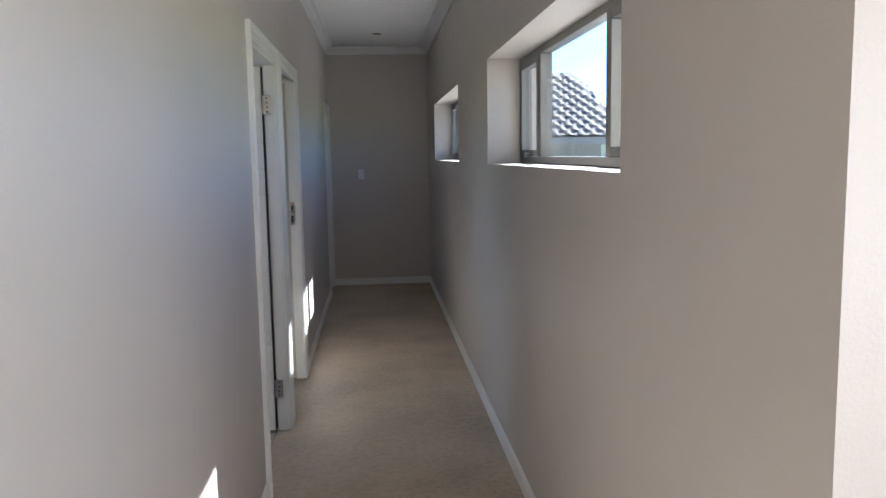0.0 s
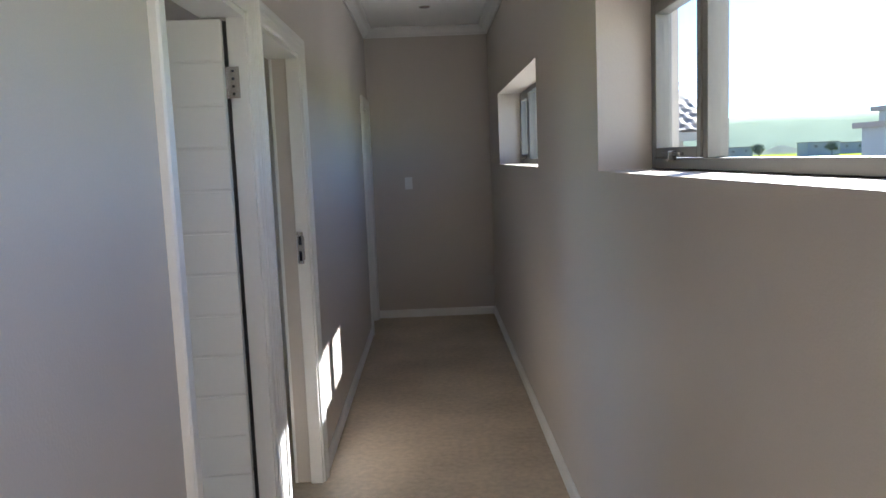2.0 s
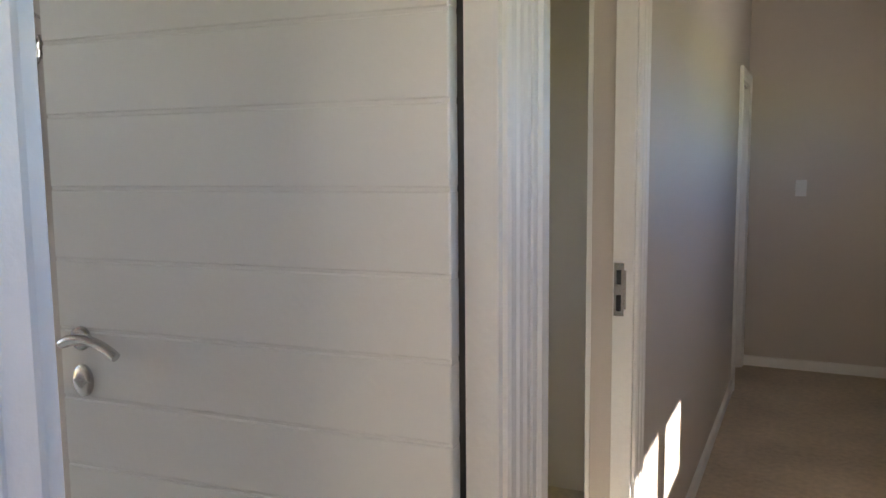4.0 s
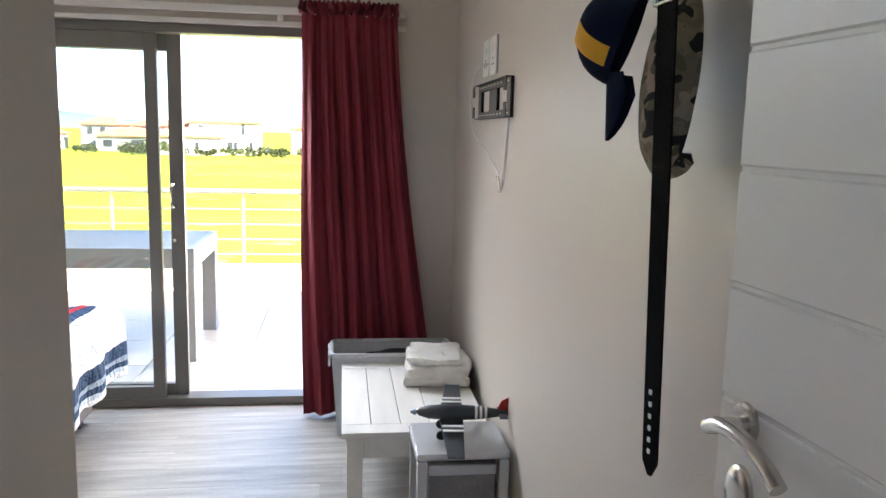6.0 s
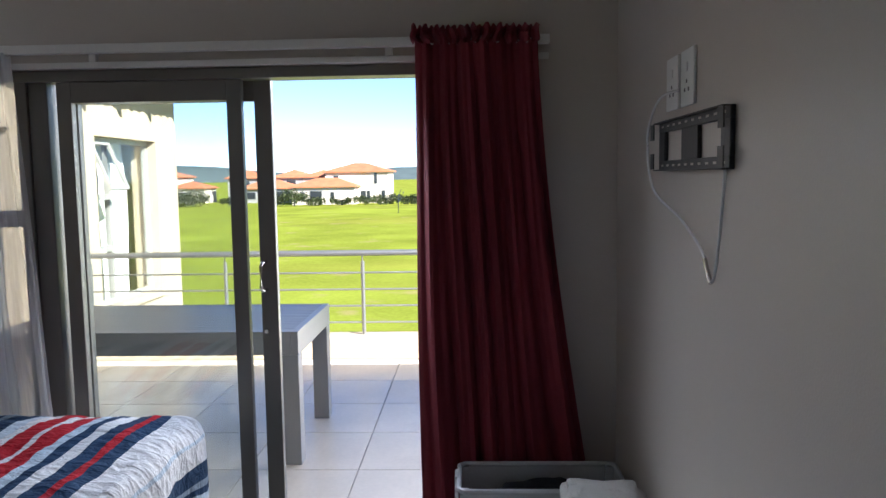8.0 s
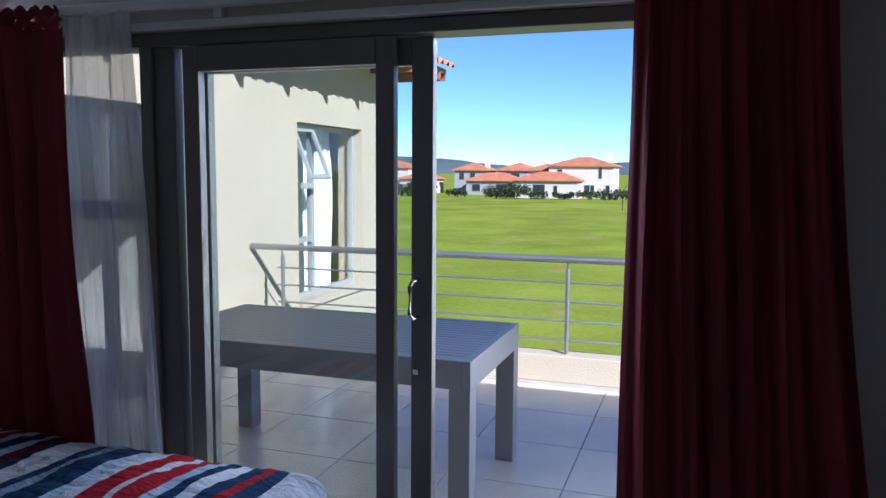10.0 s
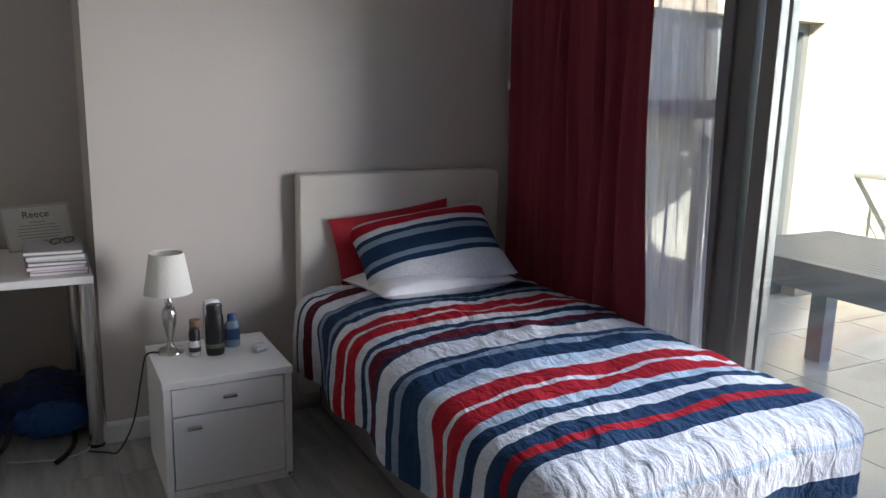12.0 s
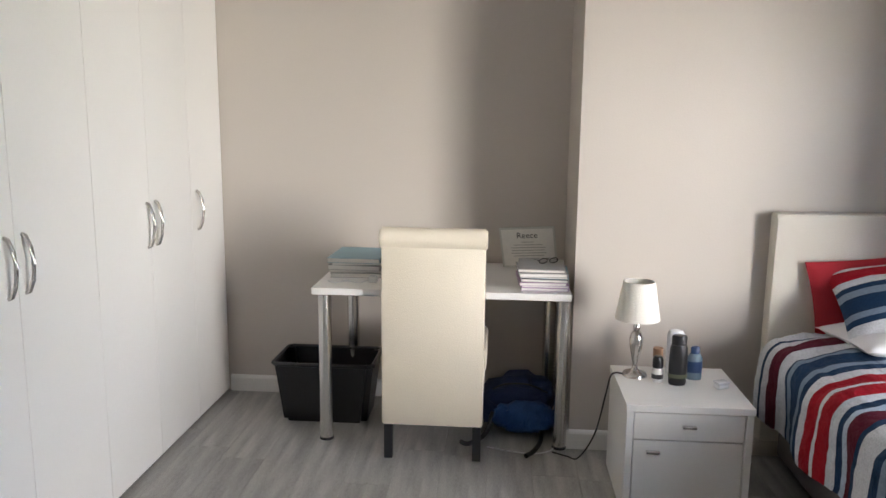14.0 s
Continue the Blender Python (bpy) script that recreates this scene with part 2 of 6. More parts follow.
# ---- plan ----
CW = 1.163          # corridor width
END = 9.985         # end wall of the corridor
H = 2.77            # ceiling
HOOK = 5.125        # bedroom wall with the hooks
FAC = -4.13         # inner face of the facade
FACO = -4.38
SOUTH = 1.43        # headboard wall
ALC = 0.87          # back of the desk alcove
ALX = -2.21         # side of the alcove
D1, D2, D3 = (4.28, 5.10), (5.30, 6.115), (9.31, 9.895)
DH = 2.03
W1, W2 = (2.82, 5.19), (6.70, 9.02)
WZ = (1.467, 2.045)
W3 = (-1.9, 1.4)    # the window behind the start of the walk
BACK = -2.2


def wall_along_y(x0, x1, y0, y1, holes, z1=H):
    """Boxes of a wall with rectangular holes (y0, y1, z0, z1)."""
    out, y = [], y0
    for a, b, c, d in sorted(holes):
        out.append(((x0, y, 0), (x1, a, z1)))
        if c > 0:
            out.append(((x0, a, 0), (x1, b, c)))
        out.append(((x0, a, d), (x1, b, z1)))
        y = b
    out.append(((x0, y, 0), (x1, y1, z1)))
    return boxes(*out)


struct("wall_west", wall_along_y(-0.12, 0, BACK, END, [(*D1, 0, DH), (*D2, 0, DH), (*D3, 0, DH)]), WALL, "greige painted corridor wall with three door openings", "wall")
HALL = 1.84         # the corridor begins here; the hall before it is wider
HX = 2.6
struct("wall_east", wall_along_y(CW, CW + 0.28, HALL, END, [(*W1, *WZ), (*W2, *WZ)]), WALL, "greige painted wall with two high windows", "wall")
struct("wall_end", boxes(((-0.12, END, 0), (CW + 0.28, END + 0.2, H))), WALL, "greige painted end wall of the corridor", "wall")
struct("wall_hall", wall_along_y(HX, HX + 0.28, BACK, HALL + 0.15, [(*W3, 0.5, 2.1)]), WALL, "greige painted hall wall with a window", "wall")
struct("wall_nib", boxes(((CW + 0.28, HALL, 0), (HX, HALL + 0.15, H))), WALL, "greige painted wall beside the corridor mouth", "wall")
struct("wall_back", boxes(((-0.12, BACK - 0.2, 0), (HX + 0.28, BACK, H))), WALL, "plain greige wall closing the corridor", "wall")
struct("hall_floor", boxes(((CW, BACK, -0.1), (HX, HALL, 0))), SCREED, "bare beige cement screed hall floor", "floor")
struct("hall_ceiling", boxes(((CW + 0.28, BACK, H), (HX + 0.28, HALL + 0.15, H + 0.12))), CEIL, "white painted hall ceiling", "ceiling")
struct("corridor_floor", boxes(((-0.12, BACK, -0.1), (CW, END, 0))), SCREED, "bare beige cement screed corridor floor", "floor")
struct("ceiling", boxes(((-4.38, BACK, H), (CW + 0.28, END + 0.2, H + 0.12))), CEIL, "white painted flat ceiling", "ceiling")
struct("wall_hooks", boxes(((FACO, HOOK, 0), (-0.12, HOOK + 0.115, H))), WALL, "greige painted bedroom wall with hooks and bracket", "wall")
struct("wall_headboard", boxes(((FACO, SOUTH - 0.2, 0), (ALX, SOUTH, H)), ((ALX - 0.12, ALC - 0.15, 0), (ALX, SOUTH - 0.2, H))), WALL, "greige painted wall behind the headboard", "wall")
struct("wall_entry", boxes(((-0.96, 4.10, 0), (-0.12, 4.215, H)), bevel=0.003), WALL, "short greige wall beside the bedroom door", "wall")
struct("wall_alcove", boxes(((ALX, ALC - 0.15, 0), (-0.12, ALC, H))), WALL, "greige painted back wall of the desk alcove", "wall")
SY = (1.95, 4.55)   # sliding door set
SZ = 2.01
struct("wall_facade", wall_along_y(FACO, FAC, SOUTH, HOOK, [(*SY, 0, SZ)]), WALL, "greige painted facade wall round the sliding door", "wall")
# the small room behind the second door
struct("wall_bathroom", wall_along_y(-2.1, -2.0, HOOK + 0.115, END, [(5.5, 7.0, 0.9, 2.0)]), WALL, "plain greige wall of the next room", "wall")
struct("wall_partition", boxes(((-2.0, 7.3, 0), (-0.12, 7.4, H))), WALL, "plain greige partition wall", "wall")
struct("next_room_floor", boxes(((-2.1, HOOK + 0.115, -0.1), (-0.12, END, 0))), SCREED, "bare beige screed floor of the next room", "floor")
struct("bedroom_subfloor", boxes(((FACO, ALC, -0.1), (-0.12, HOOK, -0.008))), GROUT, "dark sub-floor under the laminate", "floor")


# cornice and baseboards
def moulding(name, runs, prof, label, category):
    """Runs: start, end, inward direction; prof: (out, up) pairs."""
    bm = bmesh.new()
    for a, b, n in runs:
        a, b, n = Vector(a), Vector(b), Vector(n)
        ra = [bm.verts.new(a + n * o + Vector((0, 0, u))) for o, u in prof]
        rb = [bm.verts.new(b + n * o + Vector((0, 0, u))) for o, u in prof]
        k = len(prof)
        for i in range(k):
            bm.faces.new((ra[i], ra[(i + 1) % k], rb[(i + 1) % k], rb[i]))
        bm.faces.new(ra[::-1])
        bm.faces.new(rb)
    return struct(name, bm, TRIM, label, category)


CPROF = [(0, 0), (0, -0.085), (0.012, -0.085), (0.014, -0.068), (0.03, -0.055), (0.045, -0.03), (0.06, -0.02), (0.072, -0.018), (0.085, -0.012), (0.085, 0)]
moulding("cornice", [((0, BACK, H), (0, END, H), (1, 0, 0)), ((CW, HALL, H), (CW, END, H), (-1, 0, 0)), ((0.003, END, H), (CW - 0.003, END, H), (0, -1, 0))], CPROF, "white moulded plaster cornice of the corridor", "cornice")
BPROF = [(0, 0), (0.016, 0), (0.016, 0.062), (0.012, 0.07), (0.006, 0.075), (0, 0.076)]
moulding("baseboard", [((0, BACK, 0), (0, D1[0] - 0.077, 0), (1, 0, 0)), ((0, D2[1] + 0.077, 0), (0, D3[0] - 0.077, 0), (1, 0, 0)),
                       ((CW, HALL, 0), (CW, END, 0), (-1, 0, 0)), ((0.017, END, 0), (CW - 0.017, END, 0), (0, -1, 0)), ((CW - 0.016, HALL, 0), (HX, HALL, 0), (0, -1, 0))], BPROF, "white painted corridor baseboard", "baseboard")
moulding("baseboard", [((ALX + 0.002, SOUTH, 0), (-2.98, SOUTH, 0), (0, 1, 0)), ((ALX, ALC, 0), (ALX, SOUTH + 0.016, 0), (1, 0, 0)), ((ALX + 0.017, ALC, 0), (-0.47, ALC, 0), (0, 1, 0)),
                       ((FAC + 0.002, HOOK, 0), (-0.9, HOOK, 0), (0, -1, 0)), ((FAC, SY[1] + 0.02, 0), (FAC, HOOK - 0.017, 0), (1, 0, 0))], [(o, u * 1.15) for o, u in BPROF], "white painted bedroom baseboard", "baseboard")


# ---- doors ----
def architrave(y0, y1, name, open_leaf=False, rebated=False):
    """Jamb lining and moulded casing round an opening of the corridor wall."""
    e = thing(name, (0, 0, 0), "white painted moulded door frame", "door frame", kind="structure")
    t = 0.022
    part("lining", boxes(((-0.135, y0 - 0.004, 0), (0.004, y0 + t, DH)), bevel=0.002), TRIM, e)
    part("lining", boxes(((-0.054 if open_leaf or rebated else -0.135, y1 - t, 0), (0.004, y1 + 0.004, DH)), bevel=0.002), TRIM, e)
    part("lining", boxes(((-0.135, y0 + t, DH - t), (0.004, y1 - t, DH + 0.004)), bevel=0.002), TRIM, e)
    part("door_stop", boxes(((-0.075, y0 + t, 0), (-0.05, y0 + t + 0.012, DH - t))), TRIM, e)
    if not (open_leaf or rebated):
        part("door_stop", boxes(((-0.075, y1 - t - 0.012, 0), (-0.05, y1 - t, DH - t))), TRIM, e)
    w = 0.075
    for side, x in ((1, 0.0), (-1, -0.12)):
        prof = [(0, 0), (0.012, 0), (0.016, 0.008), (0.016, 0.03), (0.02, 0.036), (0.02, 0.052), (0.024, 0.06), (0.024, 0.07), (0.018, w), (0, w)]
        for kind in ("left", "right", "head"):
            if open_leaf and side < 0 and kind == "right":
                continue
            bm = bmesh.new()
            rings = []
            for end in (0, 1):
                ring = []
                for o, u in prof:
                    xx = x + side * o
                    if kind == "left":
                        co = (xx, y0 + 0.004 - u, 0 if end == 0 else DH - 0.004 + u)
                    elif kind == "right":
                        co = (xx, y1 - 0.004 + u, 0 if end == 0 else DH - 0.004 + u)
                    else:
                        co = (xx, (y0 + 0.004 - u) if end == 0 else (y1 - 0.004 + u), DH - 0.004 + u)
                    ring.append(bm.verts.new(co))
                rings.append(ring)
            a, b = rings
            for i in range(len(prof)):
                bm.faces.new((a[i], a[(i + 1) % len(prof)], b[(i + 1) % len(prof)], b[i]))
            bm.faces.new(a[::-1])
            bm.faces.new(b)
            part("casing", bm, TRIM, e)
    return e


architrave(*D1, "door_frame_1", True)
f2 = architrave(*D2, "door_frame_2", rebated=True)
part("cover_strip", boxes(((0.0, D1[1] + 0.0715, 0), (0.017, (D1[1] + D2[0]) / 2 - 0.006, DH + 0.07)), ((0.0, (D1[1] + D2[0]) / 2 - 0.006, 0), (0.021, (D1[1] + D2[0]) / 2 + 0.006, DH + 0.07)), ((0.0, (D1[1] + D2[0]) / 2 + 0.006, 0), (0.017, D2[0] - 0.0715, DH + 0.07)), bevel=0.002), TRIM, f2, "white moulded cover strip between the two frames")
architrave(*D3, "door_frame_3")
part("strike_plate", boxes(((-0.05, D2[1] - 0.0245, 1.07), (-0.022, D2[1] - 0.0205, 1.22)), ((-0.022, D2[1] - 0.026, 1.09), (-0.016, D2[1] - 0.012, 1.2)), bevel=0.0008), CHROME, f2, "steel strike plate")
part("strike_slot", boxes(((-0.043, D2[1] - 0.026, 1.085), (-0.03, D2[1] - 0.0243, 1.13)), ((-0.043, D2[1] - 0.026, 1.16), (-0.03, D2[1] - 0.0243, 1.2))), BLACKM, f2)


def lever(e, x, z, y, sgn):
    """A curved lever handle on its round rose, with an oval key cover below; the lever points to +x."""
    part("rose", _rose(x, y, z, sgn, 1.0), CHROME, e, "round steel rose", True)
    pts = []
    for i in range(13):
        a = i / 12
        pts.append((x - 0.004 + 0.0 * a, y + sgn * (0.006 + 0.045 * min(1, a * 3)), z) if a < 0.34 else
                   (x - 0.004 + 0.13 * (a - 0.34) / 0.66 * -1, y + sgn * 0.051, z + 0.012 - 0.028 * ((a - 0.34) / 0.66 - 0.35) ** 2 / 0.42))
    part("lever", tube(pts, 0.0095, 12), CHROME, e, "curved steel lever", True)
    part("key_cover", _rose(x, y, z - 0.085, sgn, 1.35), CHROME, e, "oval steel key cover", True)


def _rose(x, y, z, sgn, tall):
    bm = turned([(0.024, 0), (0.024, 0.006), (0.021, 0.009), (0.009, 0.0095)], 24)
    for v in bm.verts:
        c = v.co.copy()
        v.co = (x + c.x, y + sgn * c.z, z + c.y * tall)
    return bm


def groove_leaf(width, height, thick):
    """A door leaf along +x with grooves across its face at y=0."""
    bm = bmesh.new()
    g, pitch, z = 0.006, 0.1375, 0.012
    cuts = [0.078 + pitch * i for i in range(14)]
    for c in cuts + [height]:
        box(bm, (0, 0, z), (width, thick, min(c, height)), 0.0025, 1)
        box(bm, (0.001, -0.004, c - 0.003), (width - 0.001, thick + 0.004, c + g + 0.003)) if c < height else None
        z = c + g
    return bm


leaf = thing("door_1", (-0.067, 5.054, 0), "white grooved wooden door standing open", "door", rz=184.2, kind="structure")
part("leaf", groove_leaf(0.83, 2.0, -0.04), DOORP, leaf)
lever(leaf, 0.772, 1.165, 0.0, 1)
# black strip put behind the leaf edge to paint the gap's shade
part("gap_shade", boxes(((-0.0115, -0.0405, 0.01), (0.002, -0.036, 2.0))), BLACKM, leaf, "black strip standing for shade in the hinge gap")
for z in (0.25, 1.80):
    h = part("hinge", boxes(((-0.05, 0.004, z - 0.05), (-0.012, 0.0065, z + 0.05)), bevel=0.0008), CHROME, leaf, "steel butt hinge")
    part("knuckle", tube([(-0.01, -0.002, z - 0.05), (-0.01, -0.002, z + 0.05)], 0.006, 10), CHROME, h, "", True)
    for dz in (-0.036, -0.012, 0.012, 0.036):
        part("screw", boxes(((-0.034, 0.0064, z + dz - 0.004), (-0.026, 0.0072, z + dz + 0.004)), bevel=0.001), BLACKM, h)
d3 = thing("door_3", (-0.06, D3[1] - 0.024, 0), "white grooved wooden door, closed", "door", rz=270, kind="structure")
part("leaf", groove_leaf(D3[1] - D3[0] - 0.048, 2.0, -0.04), DOORP, d3)


# ---- windows of the corridor ----
def bar(bm, x, w, d, y0, y1, z0, z1):
    box(bm, (x - d / 2, y0, z0), (x + d / 2, y1, z1), 0.002, 1)


def framed(parent, name, x, d, y0, y1, z0, z1, w, glazed=True, label=""):
    """A rectangular aluminium frame of four bars with its pane."""
    bm = bmesh.new()
    bar(bm, x, w, d, y0, y0 + w, z0, z1)
    bar(bm, x, w, d, y1 - w, y1, z0, z1)
    bar(bm, x, w, d, y0 + w, y1 - w, z0, z0 + w)
    bar(bm, x, w, d, y0 + w, y1 - w, z1 - w, z1)
    f = part(name, bm, ALU, parent, label)
    if glazed:
        p = part("pane", boxes(((x - 0.003, y0 + w - 0.004, z0 + w - 0.004), (x + 0.003, y1 - w + 0.004, z1 - w + 0.004))), GLASS, f)
        p.visible_shadow = False
    return f


def corridor_window(name, y0, y1):
    e = thing(name, (0, 0, 0), "grey-brown aluminium window with three lights", "window", kind="structure")
    x = CW + 0.215
    framed(e, "window_frame", x, 0.06, y0 + 0.002, y1 - 0.002, WZ[0] + 0.002, WZ[1] - 0.002, 0.035, False)
    m1, m2 = y0 + 0.72, y1 - 0.52
    part("mullion", boxes(((x - 0.03, m1 - 0.02, WZ[0] + 0.037), (x + 0.03, m1 + 0.02, WZ[1] - 0.037)), bevel=0.002), ALU, e)
    part("mullion", boxes(((x - 0.03, m2 - 0.02, WZ[0] + 0.037), (x + 0.03, m2 + 0.02, WZ[1] - 0.037)), bevel=0.002), ALU, e)
    for a, b in ((y0 + 0.038, m1 - 0.021), (m2 + 0.021, y1 - 0.038)):
        s = framed(e, "sash", x - 0.01, 0.05, a, b, WZ[0] + 0.039, WZ[1] - 0.039, 0.032)
        c = (a + b) / 2
        part("stay", boxes(((x - 0.05, c - 0.09, WZ[0] + 0.045), (x - 0.037, c + 0.09, WZ[0] + 0.055)), ((x - 0.062, c - 0.02, WZ[0] + 0.03), (x - 0.037, c + 0.0, WZ[0] + 0.06)), bevel=0.002), ALU, s, "aluminium window stay")
    p = part("pane", boxes(((x - 0.003, m1 + 0.018, WZ[0] + 0.035), (x + 0.003, m2 - 0.018, WZ[1] - 0.035))), GLASS, e)
    p.visible_shadow = False
    return e


corridor_window("window_1", *W1)
corridor_window("window_2", *W2)
w3 = thing("window_3", (0, 0, 0), "grey-brown aluminium window behind the start", "window", kind="structure")
framed(w3, "window_frame", HX + 0.2, 0.06, W3[0] + 0.002, W3[1] - 0.002, 0.502, 2.098, 0.04)

# window out of view, added to let daylight into the next room
w4 = thing("window_4", (0, 0, 0), "unseen aluminium window added to light the next room", "window", kind="structure")
framed(w4, "window_frame", -2.05, 0.06, 5.502, 6.998, 0.902, 1.998, 0.04)

# ---- sliding door set of the bedroom ----
slid = thing("sliding_door", (0, 0, 0), "bronze-grey aluminium sliding glass door, half open", "sliding door", kind="structure")
X0 = FAC - 0.11
framed(slid, "outer_frame", X0, 0.12, SY[0] + 0.002, SY[1] - 0.002, -0.004, SZ - 0.002, 0.045, False)
part("mullion", boxes(((X0 - 0.05, 2.635, 0.041), (X0 + 0.055, 2.685, SZ - 0.047)), ((X0 - 0.04, 2.685, 0.041), (X0 + 0.04, 2.765, SZ - 0.047)), bevel=0.003), ALU, slid)
side = part("sidelight", boxes(((X0 - 0.029, 1.997, 1.36), (X0 + 0.029, 2.634, 1.43)), bevel=0.002), ALU, slid)
for c, d in ((0.041, 1.362), (1.428, SZ - 0.047)):
    part("pane", boxes(((X0 - 0.003, 1.996, c), (X0 + 0.003, 2.634, d))), GLASS, side).visible_shadow = False


def sliding_panel(name, x, y0, y1, w):
    bm = bmesh.new()
    z0, z1 = 0.03, SZ - 0.05
    bar(bm, x, w, 0.038, y0, y0 + w, z0, z1)
    bar(bm, x, w, 0.038, y1 - w, y1, z0, z1)
    bar(bm, x, w, 0.038, y0 + w, y1 - w, z0, z0 + 0.075)
    bar(bm, x, w, 0.038, y0 + w, y1 - w, z1 - 0.085, z1)
    p = part(name, bm, ALU, slid)
    part("pane", boxes(((x - 0.003, y0 + w - 0.004, z0 + 0.07), (x + 0.003, y1 - w + 0.004, z1 - 0.08))), GLASS, p).visible_shadow = False
    return p


sliding_panel("panel", X0 + 0.035, 2.812, 3.59, 0.062)
pb = sliding_panel("panel", X0 - 0.022, 2.80, 3.70, 0.072)
bm = tube([(X0 + 0.0, 3.655, 1.195), (X0 + 0.045, 3.65, 1.195), (X0 + 0.055, 3.645, 1.18), (X0 + 0.055, 3.645, 1.09), (X0 + 0.045, 3.65, 1.075), (X0, 3.655, 1.075)], 0.007, 10)
part("pull_handle", bm, CHROME, pb, "bent steel pull handle", True)
part("lock_knob", boxes(((X0 - 0.003, 3.64, 0.885), (X0 + 0.02, 3.66, 0.905)), bevel=0.004), CHROME, pb)

# ---- balcony and ground ----
GZ = -2.9
struct("balcony_slab", boxes(((-7.78, 0.85, -0.25), (FACO, 12.0, -0.034))), GROUT, "grey grouted balcony slab", "balcony floor")
struct("balcony_upstand", boxes(((-7.78, 0.852, -0.034), (-7.585, 12.0, 0.172)), bevel=0.008), PLASTER, "cream plastered low balcony upstand", "upstand")
bm = bmesh.new()
bmesh.ops.create_grid(bm, x_segments=60, y_segments=60, size=2500)
for v in bm.verts:
    v.co.z = GZ
struct("ground", bm, GRASS, "wide mown green lawn reaching the horizon", "lawn")


STEELR = mat("weathered_steel_tube", (0.36, 0.355, 0.34), 0.38, metal=0.8, var=0.1, fine=120, bump=0.004)


def railing():
    e = thing("balcony_railing", (-7.66, 0, 0.13), "steel balcony railing with four thin rails", "railing", kind="")
    for y in (1.15, 2.36, 3.575, 4.79, 6.0, 7.2):
        p = part("post", tube([(0, y, 0.042), (0, y, 0.69)], 0.017, 12), STEELR, e, "", True)
        part("bracket", tube([(0, y, 0.68), (0.02, y, 0.76)], 0.007, 8), STEELR, p, "", True)
    for z in (0.15, 0.297, 0.443, 0.59):
        part("rail", tube([(0, 1.1, z), (0, 7.3, z)], 0.008, 8), STEELR, e, "", True)
    part("handrail", tube([(0.02, 0.86, 0.765), (0.02, 1.08, 0.765), (0.02, 1.1, 0.765), (0.02, 7.3, 0.765)], 0.026, 14), STEELR, e, "round steel handrail", True)
    return e


railing()


def outdoor_table():
    e = thing("outdoor_table", (-5.52, 2.73, -0.02), "grey slatted metal outdoor table on the balcony", "table")
    hx, hy, z = 0.46, 0.86, 0.745
    part("apron", boxes(((-hx, -hy, z - 0.13), (hx, -hy + 0.04, z)), ((-hx, hy - 0.04, z - 0.13), (hx, hy, z)), ((-hx, -hy + 0.04, z - 0.13), (-hx + 0.04, hy - 0.04, z)), ((hx - 0.04, -hy + 0.04, z - 0.13), (hx, hy - 0.04, z)), bevel=0.003), TABLEG, e)
    n = 16
    w = (2 * hx - 0.08) / n
    for i in range(n):
        part("slat", boxes(((-hx + 0.04 + i * w + 0.003, -hy + 0.041, z - 0.024), (-hx + 0.04 + (i + 1) * w - 0.003, hy - 0.041, z - 0.002)), bevel=0.002), TABLEG, e)
    for sx in (-1, 1):
        for sy in (-1, 1):
            part("leg", boxes(((sx * (hx - 0.1) if sx > 0 else -hx + 0.001, sy * (hy - 0.1) if sy > 0 else -hy + 0.001, 0), (hx - 0.001 if sx > 0 else -hx + 0.1, hy - 0.001 if sy > 0 else -hy + 0.1, z - 0.131)), bevel=0.004), TABLEG, e)
    return e


outdoor_table()

# ---- our roof, the wing across the balcony ----
struct("house_roof", grown(sheet(lambda u, v: (-4.42 + 6.0 * u, -3.0 + 15.0 * v, 2.96 + (1 - abs(2 * u - 1)) * 1.2), 2, 1), 0.12), PLASTER, "pitched roof over the bedroom and corridor", "roof")
WY = 0.85
wing = thing("house_wing", (0, 0, 0), "cream plastered wing of the house with clay tile eaves", "house")
wx0, wx1 = -10.55, FACO - 0.002
DW, WW = (-7.09, -5.2), (-9.93, -8.47)


def wall_along_x(y0, y1, x0, x1, z0, z1, holes):
    out, x = [], x0
    for a, b, c, d in sorted(holes):
        out += [((x, y0, z0), (a, y1, z1)), ((a, y0, z0), (b, y1, c)), ((a, y0, d), (b, y1, z1))]
        x = b
    out.append(((x, y0, z0), (x1, y1, z1)))
    return boxes(*out)


part("wall", wall_along_x(WY - 0.3, WY, wx0, wx1, GZ, 2.8, [(*WW, 0.27, 2.0), (*DW, -0.03, 1.99)]), PLASTER, wing)
part("wall", boxes(((wx0, -4.0, GZ), (wx0 + 0.25, WY - 0.301, 2.75)), ((wx0, -4.25, GZ), (wx1, -4.0, 2.75))), PLASTER, wing)
ROOMW = mat("pale_room_paint", (0.6, 0.57, 0.5), 0.8, var=0.03)
part("room_back", boxes(((wx0 + 0.26, -2.0, -0.05), (wx1, -1.9, 2.6)), ((-8.0, -1.899, -0.05), (-7.9, WY - 0.31, 2.6))), ROOMW, wing)
part("room_floor", boxes(((wx0 + 0.26, -1.9, -0.15), (wx1, WY - 0.302, -0.05)), ((wx0 + 0.26, -1.9, 2.6), (wx1, WY - 0.302, 2.7))), ROOMW, wing)
FASC = mat("brown_stained_fascia", (0.27, 0.12, 0.06), 0.6, var=0.2, stretch=(1, 8, 8))
roofp = part("roof", boxes(((-11.15, WY + 0.002, 2.75), (wx1 - 0.4, 1.40, 2.77))), PLASTER, wing, "cream boarded soffit")
